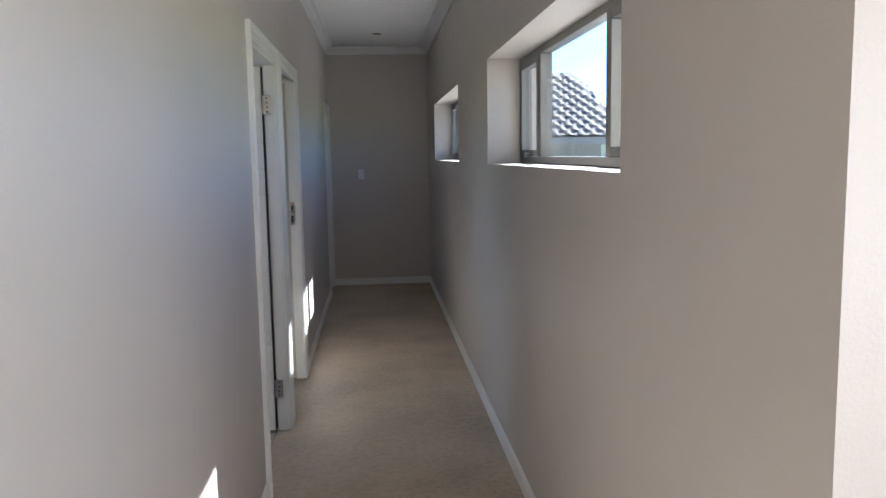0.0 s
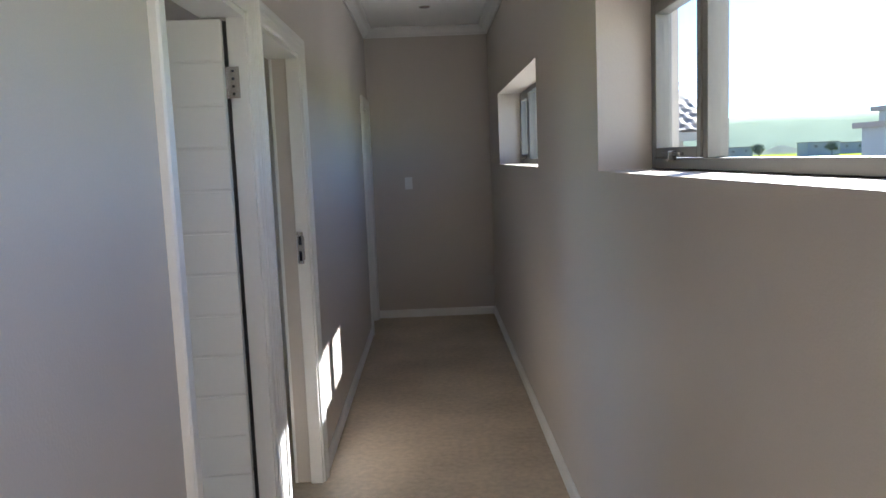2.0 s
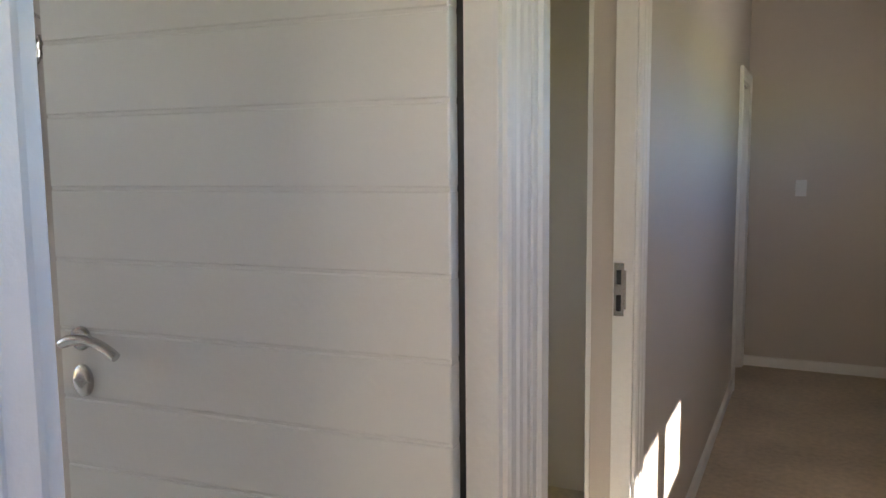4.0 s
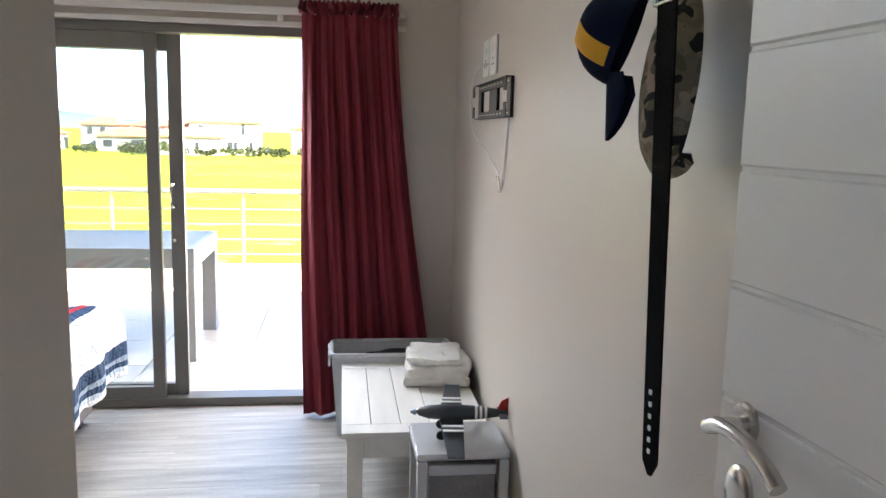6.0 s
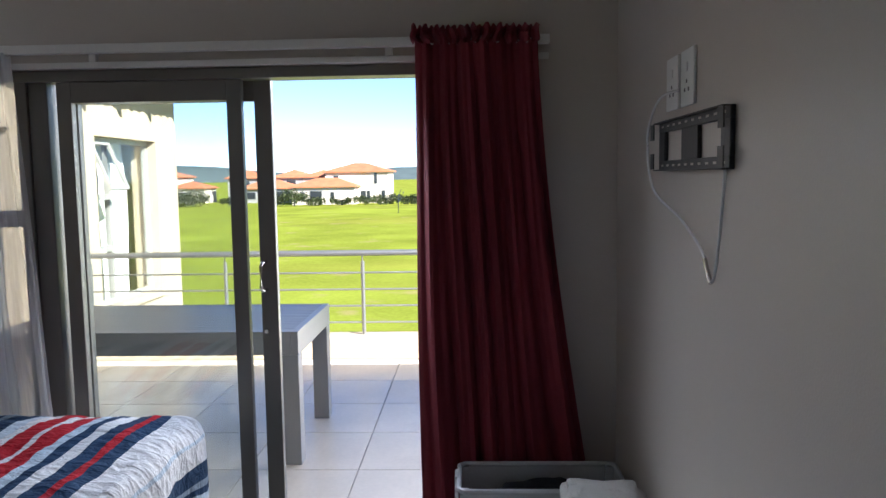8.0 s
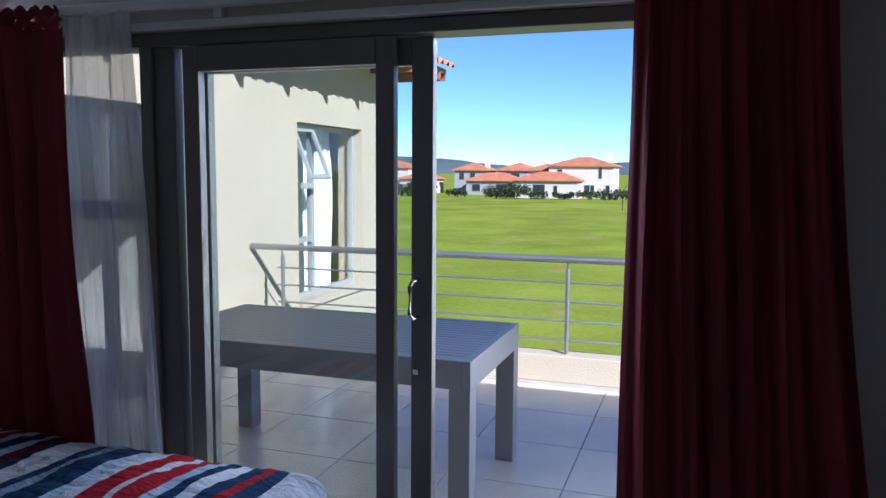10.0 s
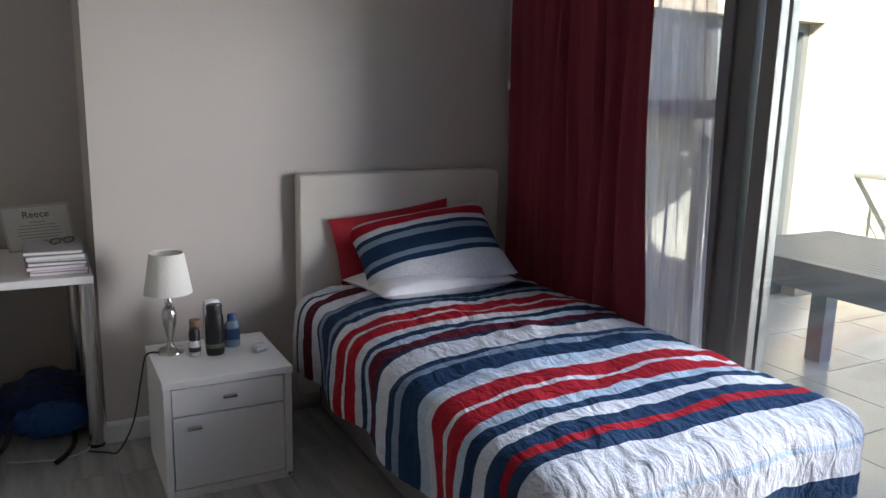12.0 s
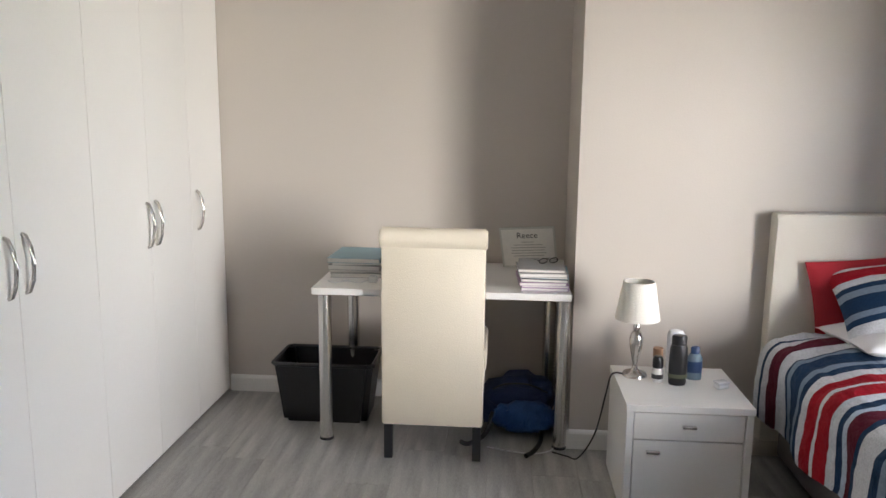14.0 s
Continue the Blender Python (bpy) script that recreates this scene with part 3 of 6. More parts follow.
part("fascia", boxes(((-11.17, 1.40, 2.745), (wx1 - 0.4, 1.42, 2.80)), bevel=0.003), FASC, roofp, "brown wooden fascia board")
part("verge_board", boxes(((-11.195, -4.2, 2.66), (-11.17, 1.42, 2.80)), bevel=0.003), FASC, roofp)
for x in [-10.96 + 0.76 * i for i in range(8)]:
    part("rafter_end", boxes(((x, WY + 0.003, 2.65), (x + 0.05, 1.43, 2.749)), bevel=0.003), FASC, roofp)
part("roof_deck", grown(sheet(lambda u, v: (-11.15 + u * (wx1 - 0.4 + 11.15), 1.43 - 5.5 * v, 2.80 + 1.9 * v), 1, 1), 0.03), FASC, roofp)


def barrel(w, length, roll=0.035):
    """A clay pan-and-roll tile lying along -y, rising to the back."""
    bm = bmesh.new()
    rows = []
    for y, z in ((0.0, 0.0), (-length, 0.0)):
        for lift in (0.0, 0.014):
            rows.append([bm.verts.new((w * (i / 8 - 0.5), y, z + lift + roll * math.sin(math.pi * min(1, i / 5)) ** 1.2 * (1 if i <= 5 else 0))) for i in range(9)])
    a, b, c, d = rows
    for i in range(8):
        bm.faces.new((b[i], b[i + 1], d[i + 1], d[i]))
        bm.faces.new((a[i], a[i + 1], b[i + 1], b[i]))
    return bm


tile_mesh = mesh_of("roof_tile", barrel(0.2, 0.4, 0.055), CLAY)
for j in range(5):
    for i in range(32):
        ob = new("roof_tile", tile_mesh)
        ob.parent = roofp
        ob.matrix_basis = pose(-11.1 + 0.199 * i, 1.52 - 0.34 * j, 2.805 + 0.125 * j, -19, 0, 0)


def wing_window():
    w = part("window", boxes(((WW[0], WY - 0.16, 0.27), (WW[0] + 0.05, WY - 0.1, 2.0)), ((WW[1] - 0.05, WY - 0.16, 0.27), (WW[1], WY - 0.1, 2.0)),
             ((WW[0] + 0.05, WY - 0.16, 0.27), (WW[1] - 0.05, WY - 0.1, 0.32)), ((WW[0] + 0.05, WY - 0.16, 1.95), (WW[1] - 0.05, WY - 0.1, 2.0)),
             ((-8.98, WY - 0.16, 0.32), (-8.93, WY - 0.1, 1.95)), ((-8.93, WY - 0.16, 1.36), (-8.52, WY - 0.1, 1.42)), ((-8.93, WY - 0.16, 0.82), (-8.52, WY - 0.1, 0.88)), bevel=0.003), SILV, wing, "pale grey aluminium window frame")
    for a, b, c, d in ((WW[0] + 0.05, -8.98, 0.32, 1.95), (-8.93, -8.52, 0.32, 0.82), (-8.93, -8.52, 0.88, 1.36)):
        part("pane", boxes(((a, WY - 0.133, c), (b, WY - 0.127, d))), GLASS, w).visible_shadow = False
    # top-hung light, pushed open
    bm = boxes(((-8.93, 0, -0.53), (-8.52, 0.03, -0.49)), ((-8.93, 0, -0.04), (-8.52, 0.03, 0)), ((-8.93, 0, -0.49), (-8.89, 0.03, -0.04)), ((-8.56, 0, -0.49), (-8.52, 0.03, -0.04)))
    bm.transform(pose(0, WY - 0.1, 1.95, 22, 0, 0))
    s = part("open_light", bm, SILV, w, "top-hung light pushed open")
    bm = boxes(((-8.89, 0.012, -0.49), (-8.56, 0.018, -0.04)))
    bm.transform(pose(0, WY - 0.1, 1.95, 22, 0, 0))
    part("pane", bm, GLASS, s).visible_shadow = False
    part("window_sill", boxes(((WW[0], WY - 0.1, 0.2), (WW[1], WY + 0.04, 0.268)), bevel=0.004), PLASTER, w)


SILV = mat("pale_grey_aluminium", (0.45, 0.44, 0.4), 0.4, metal=0.3, var=0.05)
wing_window()
dr = part("door", boxes(((DW[0], WY - 0.2, -0.03), (DW[0] + 0.06, WY - 0.12, 1.99)), ((DW[1] - 0.06, WY - 0.2, -0.03), (DW[1], WY - 0.12, 1.99)), ((DW[0] + 0.06, WY - 0.2, 1.93), (DW[1] - 0.06, WY - 0.12, 1.99)),
                        ((DW[0] + 0.06, WY - 0.2, -0.03), (DW[1] - 0.06, WY - 0.12, 0.04)), ((-6.2, WY - 0.2, 0.04), (-6.13, WY - 0.12, 1.93)), bevel=0.003), ALU, wing, "dark aluminium glass sliding door")
for a, b in ((DW[0] + 0.06, -6.2), (-6.13, DW[1] - 0.06)):
    part("pane", boxes(((a, WY - 0.163, 0.04), (b, WY - 0.157, 1.93))), GLASS, dr).visible_shadow = False


def pleats(top, bottom, z0, z1, x, amp, folds, seed, nv=26, lean=0.0):
    """A hanging cloth between two widths, gathered into uneven folds."""
    rnd = random.Random(seed)
    ph = [rnd.uniform(0, 6.28) for _ in range(4)]

    def fn(u, v):
        z = z1 + (z0 - z1) * v
        a = top[0] + (bottom[0] - top[0]) * v ** 1.3
        b = top[1] + (bottom[1] - top[1]) * v ** 1.3
        w = u + 0.018 * math.sin(9 * u + ph[0] + 1.2 * v)
        f = math.sin(2 * math.pi * folds * w + ph[1] + 0.7 * math.sin(2.2 * v + ph[2])) + 0.45 * math.sin(2 * math.pi * folds * 2.3 * w + ph[3])
        grow = 0.45 + 0.55 * min(1, v * 4)
        wob = 0.012 * math.sin(7 * v + 11 * u + ph[2])
        return (x + amp * grow * f + wob + lean * v, a + (b - a) * u + 0.006 * math.sin(5 * v + ph[0] + 8 * u), z + (0.008 * math.sin(2 * math.pi * folds * u * 2) if v < 0.02 else 0))
    return grown(sheet(fn, int(folds * 12), nv), 0.004)


def curtain(name, label, top, bottom, z0, z1, x, amp, folds, seed, material, heading=True, lean=0.0):
    e = thing(name, (0, 0, 0), label, "curtain")
    part("cloth", pleats(top, bottom, z0, z1 - (0.05 if heading else 0), x, amp, folds, seed, lean=lean), material, e, "", True)
    if heading:
        part("heading", pleats((top[0] - 0.01, top[1] + 0.01), (top[0], top[1]), z1 - 0.055, z1 + 0.012, x, amp * 1.1, folds * 1.6, seed + 5, 6), material, e, "gathered curtain heading", True)
    return e


SHEER = bpy.data.materials.new("white_sheer_voile")
SHEER.use_nodes = True
st = SHEER.node_tree
st.nodes.remove(st.nodes["Principled BSDF"])
s_d, s_t, s_p = st.nodes.new("ShaderNodeBsdfDiffuse"), st.nodes.new("ShaderNodeBsdfTranslucent"), st.nodes.new("ShaderNodeBsdfTransparent")
s_d.inputs["Color"].default_value = s_t.inputs["Color"].default_value = (0.8, 0.8, 0.83, 1)
s_m, s_n = st.nodes.new("ShaderNodeMixShader"), st.nodes.new("ShaderNodeMixShader")
s_w = st.nodes.new("ShaderNodeTexNoise")
s_w.inputs["Scale"].default_value = 9
s_r = st.nodes.new("ShaderNodeMapRange")
s_r.inputs["To Min"].default_value, s_r.inputs["To Max"].default_value = 0.42, 0.66
st.links.new(s_w.outputs["Fac"], s_r.inputs["Value"])
s_m.inputs[0].default_value = 0.55
st.links.new(s_d.outputs[0], s_m.inputs[1])
st.links.new(s_t.outputs[0], s_m.inputs[2])
st.links.new(s_r.outputs["Result"], s_n.inputs[0])
st.links.new(s_m.outputs[0], s_n.inputs[1])
st.links.new(s_p.outputs[0], s_n.inputs[2])
st.links.new(s_n.outputs[0], st.nodes["Material Output"].inputs["Surface"])

curtain("curtain", "burgundy pleated curtain hanging beside the open door", (4.32, 4.80), (4.33, 5.03), 0.012, 2.115, -4.045, 0.026, 6.5, 3, RED, lean=0.075)
curtain("curtain", "burgundy pleated curtain hanging behind the bed", (1.53, 2.42), (1.55, 2.5), 0.03, 2.075, -4.05, 0.024, 8, 8, RED)
curtain("sheer_curtain", "white sheer voile curtain beside the sliding door", (2.40, 2.70), (2.44, 2.80), 0.02, 2.06, -4.085, 0.014, 4, 12, SHEER, False)
curtain("wing_curtain", "white curtain inside the wing window", (WW[0] + 0.08, -9.1), (WW[0] + 0.08, -9.05), 0.05, 2.0, 0.0, 0.03, 6, 21, CEIL, False).matrix_basis = pose(0, WY - 0.4, 0, 0, 0, 0)
for ob in list(bpy.data.objects):
    if ob.name.startswith("wing_curtain"):
        ob.matrix_basis = Matrix(((0, 1, 0, 0), (1, 0, 0, WY - 0.35), (0, 0, 1, 0), (0, 0, 0, 1)))
track = thing("curtain_track", (FAC, 0, 2.06), "white curtain track above the sliding door", "curtain track")
part("rail", boxes(((0.02, 1.5, 0.0), (0.06, 4.85, 0.035)), bevel=0.003), TRIM, track)
CX = -3.99 - FAC
part("cord", tube([(CX, 1.575, 0.0), (CX + 0.004, 1.575, -0.26), (CX, 1.577, -0.56)], 0.002, 6), PLASTW, track, "thin white pull cord", True)
pull = part("tassel", turned([(0.002, -0.56), (0.006, -0.57), (0.007, -0.595), (0.003, -0.605)], 10), PLASTW, track, "small white tassel", True)
pull.location = (CX, 1.575, 0)
part("rail", boxes(((0.003, 1.5, -0.055), (0.02, 4.85, -0.03)), bevel=0.003), TRIM, track)
for y in (1.9, 3.0, 4.2):
    part("bracket", boxes(((0.0, y, -0.03), (0.03, y + 0.03, 0.03)), bevel=0.002), TRIM, track)

# ---- wardrobe ----
WX = -0.46
wr0, wr1 = 0.873, 4.075
ward = thing("wardrobe", (0, 0, 0), "white built-in wardrobe with curved steel handles", "wardrobe")
part("body", boxes(((WX + 0.021, wr0, 0), (-0.123, wr1, 2.6)),), WHITEB, ward)
part("end_panel", boxes(((WX, wr1, 0), (-0.123, wr1 + 0.02, 2.6)), bevel=0.001), WHITEB, ward)
edges = [0.875, 1.28, 1.70, 2.13, 2.58, 3.02, 3.46, 3.77, 4.073]
handle_at = {0: 1.215, 1: 1.655, 2: 1.73, 3: 2.545, 4: 2.63, 5: 3.42, 6: 3.5, 7: 4.03}
for i, (a, b) in enumerate(zip(edges, edges[1:])):
    d = part("door", boxes(((WX, a + 0.0015, 0.012), (WX + 0.019, b - 0.0015, 2.598)), bevel=0.0012), WHITEB, ward)
    y = handle_at[i]
    part("handle", tube([(WX, y, 0.92), (WX - 0.012, y, 0.925), (WX - 0.026, y, 0.96), (WX - 0.032, y, 1.01), (WX - 0.026, y, 1.06), (WX - 0.012, y, 1.095), (WX, y, 1.10)], 0.007, 10), CHROME, d, "bowed steel handle", True)

# ---- bed ----
NAVY, WHT, REDS, MAR, GRB, LBL = (0.016, 0.042, 0.095), (0.62, 0.63, 0.66), (0.36, 0.011, 0.022), (0.10, 0.012, 0.026), (0.22, 0.28, 0.36), (0.44, 0.53, 0.63)
BANDS = [(0.02, WHT), (0.03, NAVY), (0.05, WHT), (0.08, MAR), (0.115, WHT), (0.125, NAVY), (0.14, GRB), (0.185, NAVY), (0.2, GRB), (0.22, NAVY), (0.245, WHT), (0.275, REDS), (0.284, WHT), (0.315, REDS), (0.335, WHT), (0.352, NAVY),
         (0.37, LBL), (0.40, MAR), (0.415, NAVY), (0.475, WHT), (0.495, NAVY), (0.51, GRB), (0.555, NAVY), (0.58, LBL), (0.6, WHT), (0.64, REDS), (0.65, WHT), (0.685, REDS), (0.705, LBL), (0.725, NAVY), (0.75, WHT), (0.77, NAVY)]
BANDS2 = [(0.10, NAVY), (0.155, REDS), (0.25, NAVY), (0.5, WHT), (0.52, LBL), (0.68, WHT), (0.82, NAVY), (0.86, GRB), (0.92, NAVY), (0.96, LBL), (1.0, WHT)]
DUVET = stripes("striped_duvet_cotton", 1, 0.0, 1.0, BANDS, space="UV", wob=0.006)


def second_ramp(m, bands, start):
    """Continues the bands past one ramp's room."""
    t = m.node_tree
    ramp = [n for n in t.nodes if n.type == "VALTORGB" and len(n.color_ramp.elements) > 10][0]
    val = ramp.inputs["Fac"].links[0].from_socket
    mr = t.nodes.new("ShaderNodeMapRange")
    mr.inputs["From Min"].default_value, mr.inputs["From Max"].default_value = start, 1.0
    t.links.new(val, mr.inputs["Value"])
    r = t.nodes.new("ShaderNodeValToRGB")
    r.color_ramp.interpolation = "CONSTANT"
    r.color_ramp.elements[0].position, r.color_ramp.elements[0].color = 0, (*bands[0][1], 1)
    r.color_ramp.elements.remove(r.color_ramp.elements[1])
    for (end, _), (_, color) in zip(bands, bands[1:]):
        r.color_ramp.elements.new(end).color = (*color, 1)
    t.links.new(mr.outputs["Result"], r.inputs["Fac"])
    gt = t.nodes.new("ShaderNodeMath")
    gt.operation = "GREATER_THAN"
    gt.inputs[1].default_value = start
    t.links.new(val, gt.inputs[0])
    mx = t.nodes.new("ShaderNodeMix")
    mx.data_type = "RGBA"
    t.links.new(gt.outputs[0], mx.inputs[0])
    outs = [l.to_socket for l in ramp.outputs["Color"].links]
    t.links.new(ramp.outputs["Color"], mx.inputs[6])
    t.links.new(r.outputs["Color"], mx.inputs[7])
    for o in outs:
        t.links.new(mx.outputs[2], o)


second_ramp(DUVET, BANDS2, 0.75)


def puckers(m, scale, depth, stretch):
    """Adds soft creases under the fine weave."""
    t = m.node_tree
    p = t.nodes["Principled BSDF"]
    co = t.nodes.new("ShaderNodeTexCoord")
    mp = t.nodes.new("ShaderNodeMapping")
    mp.inputs["Scale"].default_value = stretch
    t.links.new(co.outputs["Object"], mp.inputs["Vector"])
    n = t.nodes.new("ShaderNodeTexNoise")
    n.inputs["Scale"].default_value, n.inputs["Detail"].default_value, n.inputs["Distortion"].default_value = scale, 4, 0.6
    t.links.new(mp.outputs["Vector"], n.inputs["Vector"])
    b = t.nodes.new("ShaderNodeBump")
    b.inputs["Strength"].default_value, b.inputs["Distance"].default_value = 0.9, depth
    t.links.new(n.outputs["Fac"], b.inputs["Height"])
    old = p.inputs["Normal"].links[0].from_socket
    t.links.new(old, b.inputs["Normal"])
    t.links.new(b.outputs["Normal"], p.inputs["Normal"])


puckers(DUVET, 13, 0.035, (1.6, 0.8, 1))
BASE = mat("grey_suede_bed_base", (0.17, 0.15, 0.145), 0.9, var=0.2, scale=6)
LEATH = mat("cream_leatherette", (0.72, 0.67, 0.58), 0.45, var=0.04, scale=5, fine=220, bump=0.03)
LINEN = mat("white_bed_linen", (0.78, 0.77, 0.78), 0.85, var=0.04, scale=8, fine=200, bump=0.03)
REDC = mat("bright_red_cotton", (0.36, 0.012, 0.022), 0.8, var=0.12, scale=9, fine=260, bump=0.04)
BX0, BX1, BY0, BY1, BT = -3.975, -3.075, 1.53, 3.32, 0.56
bed = thing("bed", (0, 0, 0), "single bed on a grey base with a cream headboard", "bed")
part("base", boxes(((BX0, BY0, 0.05), (BX1, BY1 - 0.04, 0.31)), bevel=0.02), BASE, bed)
part("mattress", boxes(((BX0 + 0.005, BY0, 0.312), (BX1 - 0.005, BY1, BT - 0.04)), bevel=0.05), LINEN, bed, "white mattress", True)
for x in (BX0 + 0.06, BX1 - 0.1):
    for y in (BY0 + 0.05, BY1 - 0.12):
        part("foot", boxes(((x, y, 0), (x + 0.05, y + 0.05, 0.05)), bevel=0.004), BLACKM, bed)
hb = part("headboard", boxes(((-3.99, SOUTH + 0.004, 0.1), (-3.005, 1.515, 1.085)), bevel=0.016), LEATH, bed, "cream leatherette headboard", True)
part("headboard_piping", tube([(-3.012, 1.5, 0.12), (-3.012, 1.513, 1.06), (-3.03, 1.513, 1.078), (-3.965, 1.513, 1.078), (-3.983, 1.513, 1.06), (-3.983, 1.513, 0.12)], 0.004, 6), LEATH, hb, "", True)


def duvet():
    """A quilt over the bed, hanging at the near side and at the foot."""
    L, hl, hr, hf = BY1 - 1.62 + 0.04, 0.33, 0.06, 0.34
    W = BX1 - BX0 + 0.06
    nu, nv = 110, 170
    bm = bmesh.new()
    uv = bm.loops.layers.uv.new("UVMap")
    g = []
    for i in range(nu + 1):
        row = []
        s = -hr + (W + hl + hr) * i / nu
        for j in range(nv + 1):
            q = (L + hf) * j / nv
            dx = max(0, s - W) + max(0, -s)
            dy = max(0, q - L)
            r = 0.07
            px = min(max(s, 0), W)
            py = min(q, L)
            nz = noise.noise(Vector((s * 3.1, q * 2.3, 0.3))) * 0.02 + noise.noise(Vector((s * 7, q * 12, 4.1))) * 0.011 + noise.noise(Vector((s * 30, q * 9, 2.2))) * 0.005 + noise.noise(Vector((s * 9, q * 34, 9.7))) * 0.006
            puff = 0.03 * (1 - (2 * px / W - 1) ** 6) * (1 - max(0, (2 * py / L - 1)) ** 8)
            drop = max(dx, dy) + 0.35 * min(dx, dy)
            round_off = r * (1 - math.cos(min(1, drop / (r * 1.5)) * math.pi / 2))
            out = r * 0.9 * math.sin(min(1, drop / (r * 1.5)) * math.pi / 2)
            z = BT + 0.015 + puff + nz - max(0, drop - r * 1.5) - round_off
            fx = out * (1 if s > W else -1 if s < 0 else 0) * (dx / max(drop, 1e-6) if drop else 0)
            fy = out * (dy / max(drop, 1e-6) if drop else 0)
            wav = 0.022 * math.sin(q * 13 + 1.3) * min(1, dx * 4) + 0.02 * math.sin(s * 17 + 0.5) * min(1, dy * 4)
            X = BX0 - 0.02 + px + fx + (wav if dx > 0 and s > W else 0) + (nz * 0.6 if dx else 0)
            Y = 1.62 + py + fy + (0.02 * math.sin(s * 17 + 0.5) * min(1, dy * 4) if dy > 0 else 0)
            row.append((bm.verts.new((X, Y, max(z, 0.09))), (i / nu, j / nv)))
        g.append(row)
    for i in range(nu):
        for j in range(nv):
            q4 = (g[i][j], g[i + 1][j], g[i + 1][j + 1], g[i][j + 1])
            f = bm.faces.new([c[0] for c in q4])
            for lp, c in zip(f.loops, q4):
                lp[uv].uv = c[1]
    edge = [c[0].co.copy() for c in g[nu]] + [g[i][nv][0].co.copy() for i in range(nu - 1, -1, -1)]
    bmesh.ops.recalc_face_normals(bm, faces=bm.faces)
    bmesh.ops.solidify(bm, geom=list(bm.faces), thickness=-0.018)
    return bm, edge


quilt = thing("duvet", (0, 0, 0), "striped red, navy and white duvet spread over the bed", "duvet")
quilt_bm, quilt_edge = duvet()
part("cover", quilt_bm, DUVET, quilt, "", True)
part("hem", tube(quilt_edge[::2], 0.0075, 7), mat("maroon_hem_cotton", (0.1, 0.012, 0.026), 0.85), quilt, "maroon corded hem", True)


def cushion(w, d, h, seed, n=28, square=0.55):
    """A stuffed pillow lying flat, with pinched corners."""
    bm = bmesh.new()
    off = seed * 3.7
    grids = []
    for side in (1, -1):
        g = []
        for i in range(n + 1):
            row = []
            for j in range(n + 1):
                u, v = 2 * i / n - 1, 2 * j / n - 1
                pin_u, pin_v = 1 - 0.07 * (1 - v * v) * 0 - 0.06 * (1 - abs(v) ** 2), 1 - 0.06 * (1 - abs(u) ** 2)
                hh = max(0, (1 - abs(u) ** 2.6) * (1 - abs(v) ** 2.6)) ** square
                wr = noise.noise(Vector((u * 2.2 + off, v * 2.2, side))) * 0.12 + noise.noise(Vector((u * 7 + off, v * 7, side))) * 0.04
                row.append(bm.verts.new((u * w / 2 * pin_u, v * d / 2 * pin_v, side * h / 2 * hh * (1 + wr))))
            g.append(row)
        grids.append(g)
        for i in range(n):
            for j in range(n):
                bm.faces.new((g[i][j], g[i + 1][j], g[i + 1][j + 1], g[i][j + 1]))
    bmesh.ops.remove_doubles(bm, verts=bm.verts, dist=0.0008)
    return bm


PIL = stripes("striped_pillow_cotton", 1, -0.23, 0.46, [(0.29, WHT), (0.35, NAVY), (0.41, GRB), (0.57, NAVY), (0.64, GRB), (0.69, NAVY), (0.76, WHT), (0.89, REDS), (1.0, WHT)], wob=0.012)

puckers(PIL, 9, 0.02, (1, 1, 1))
puckers(LINEN, 9, 0.02, (1, 1, 1))
puckers(REDC, 8, 0.015, (1, 1, 1))


def pillow(name, label, material, m, size, seed, category="pillow"):
    ob = part(name, cushion(*size, seed), material, None, label, True)
    ob.matrix_basis = m
    return tagged(ob, label, category)


pillow("pillow", "plain white pillow lying flat at the head", LINEN, pose(-3.5, 1.785, 0.645, 3, 0, 3), (0.66, 0.42, 0.13), 2)
pillow("pillow", "striped navy, white and red pillow leaning back", PIL, pose(-3.50, 1.765, 0.775, 144, 9, -9), (0.64, 0.45, 0.16), 5)
pillow("cushion", "bright red square cushion against the headboard", REDC, pose(-3.43, 1.575, 0.735, 99, 7, 0), (0.58, 0.39, 0.10), 9, "cushion")

# ---- nightstand ----
ns = thing("nightstand", (-2.585, 1.80, 0), "white nightstand with a drawer and a door", "nightstand")
part("side_panel", boxes(((-0.225, -0.22, 0), (-0.2, 0.225, 0.412)), bevel=0.0015), WHITEB, ns)
part("side_panel", boxes(((0.2, -0.22, 0), (0.225, 0.225, 0.412)), bevel=0.0015), WHITEB, ns)
part("top", boxes(((-0.228, -0.222, 0.413), (0.228, 0.228, 0.44)), bevel=0.002), WHITEB, ns)
part("plinth", boxes(((-0.199, -0.2, 0.0), (0.199, 0.222, 0.03)),), WHITEB, ns)
part("back_panel", boxes(((-0.199, -0.22, 0.031), (0.199, -0.2, 0.411)),), WHITEB, ns)
nd = part("drawer", boxes(((-0.196, -0.19, 0.307), (0.196, 0.219, 0.408)), bevel=0.0015), WHITEB, ns)
part("handle", boxes(((-0.025, 0.219, 0.355), (0.025, 0.236, 0.366)), bevel=0.003), CHROME, nd, "short steel bar handle")
nd = part("door", boxes(((-0.196, 0.199, 0.034), (0.196, 0.219, 0.302)), bevel=0.0015), WHITEB, ns)
part("handle", boxes(((0.1, 0.219, 0.255), (0.15, 0.236, 0.266)), bevel=0.003), CHROME, nd, "short steel bar handle")
part("badge", turned([(0.008, 0), (0.008, 0.002)], 14, (0, 0, 0)), CHROME, ns).matrix_basis = pose(-0.212, 0.225, 0.015, -90, 0, 0)

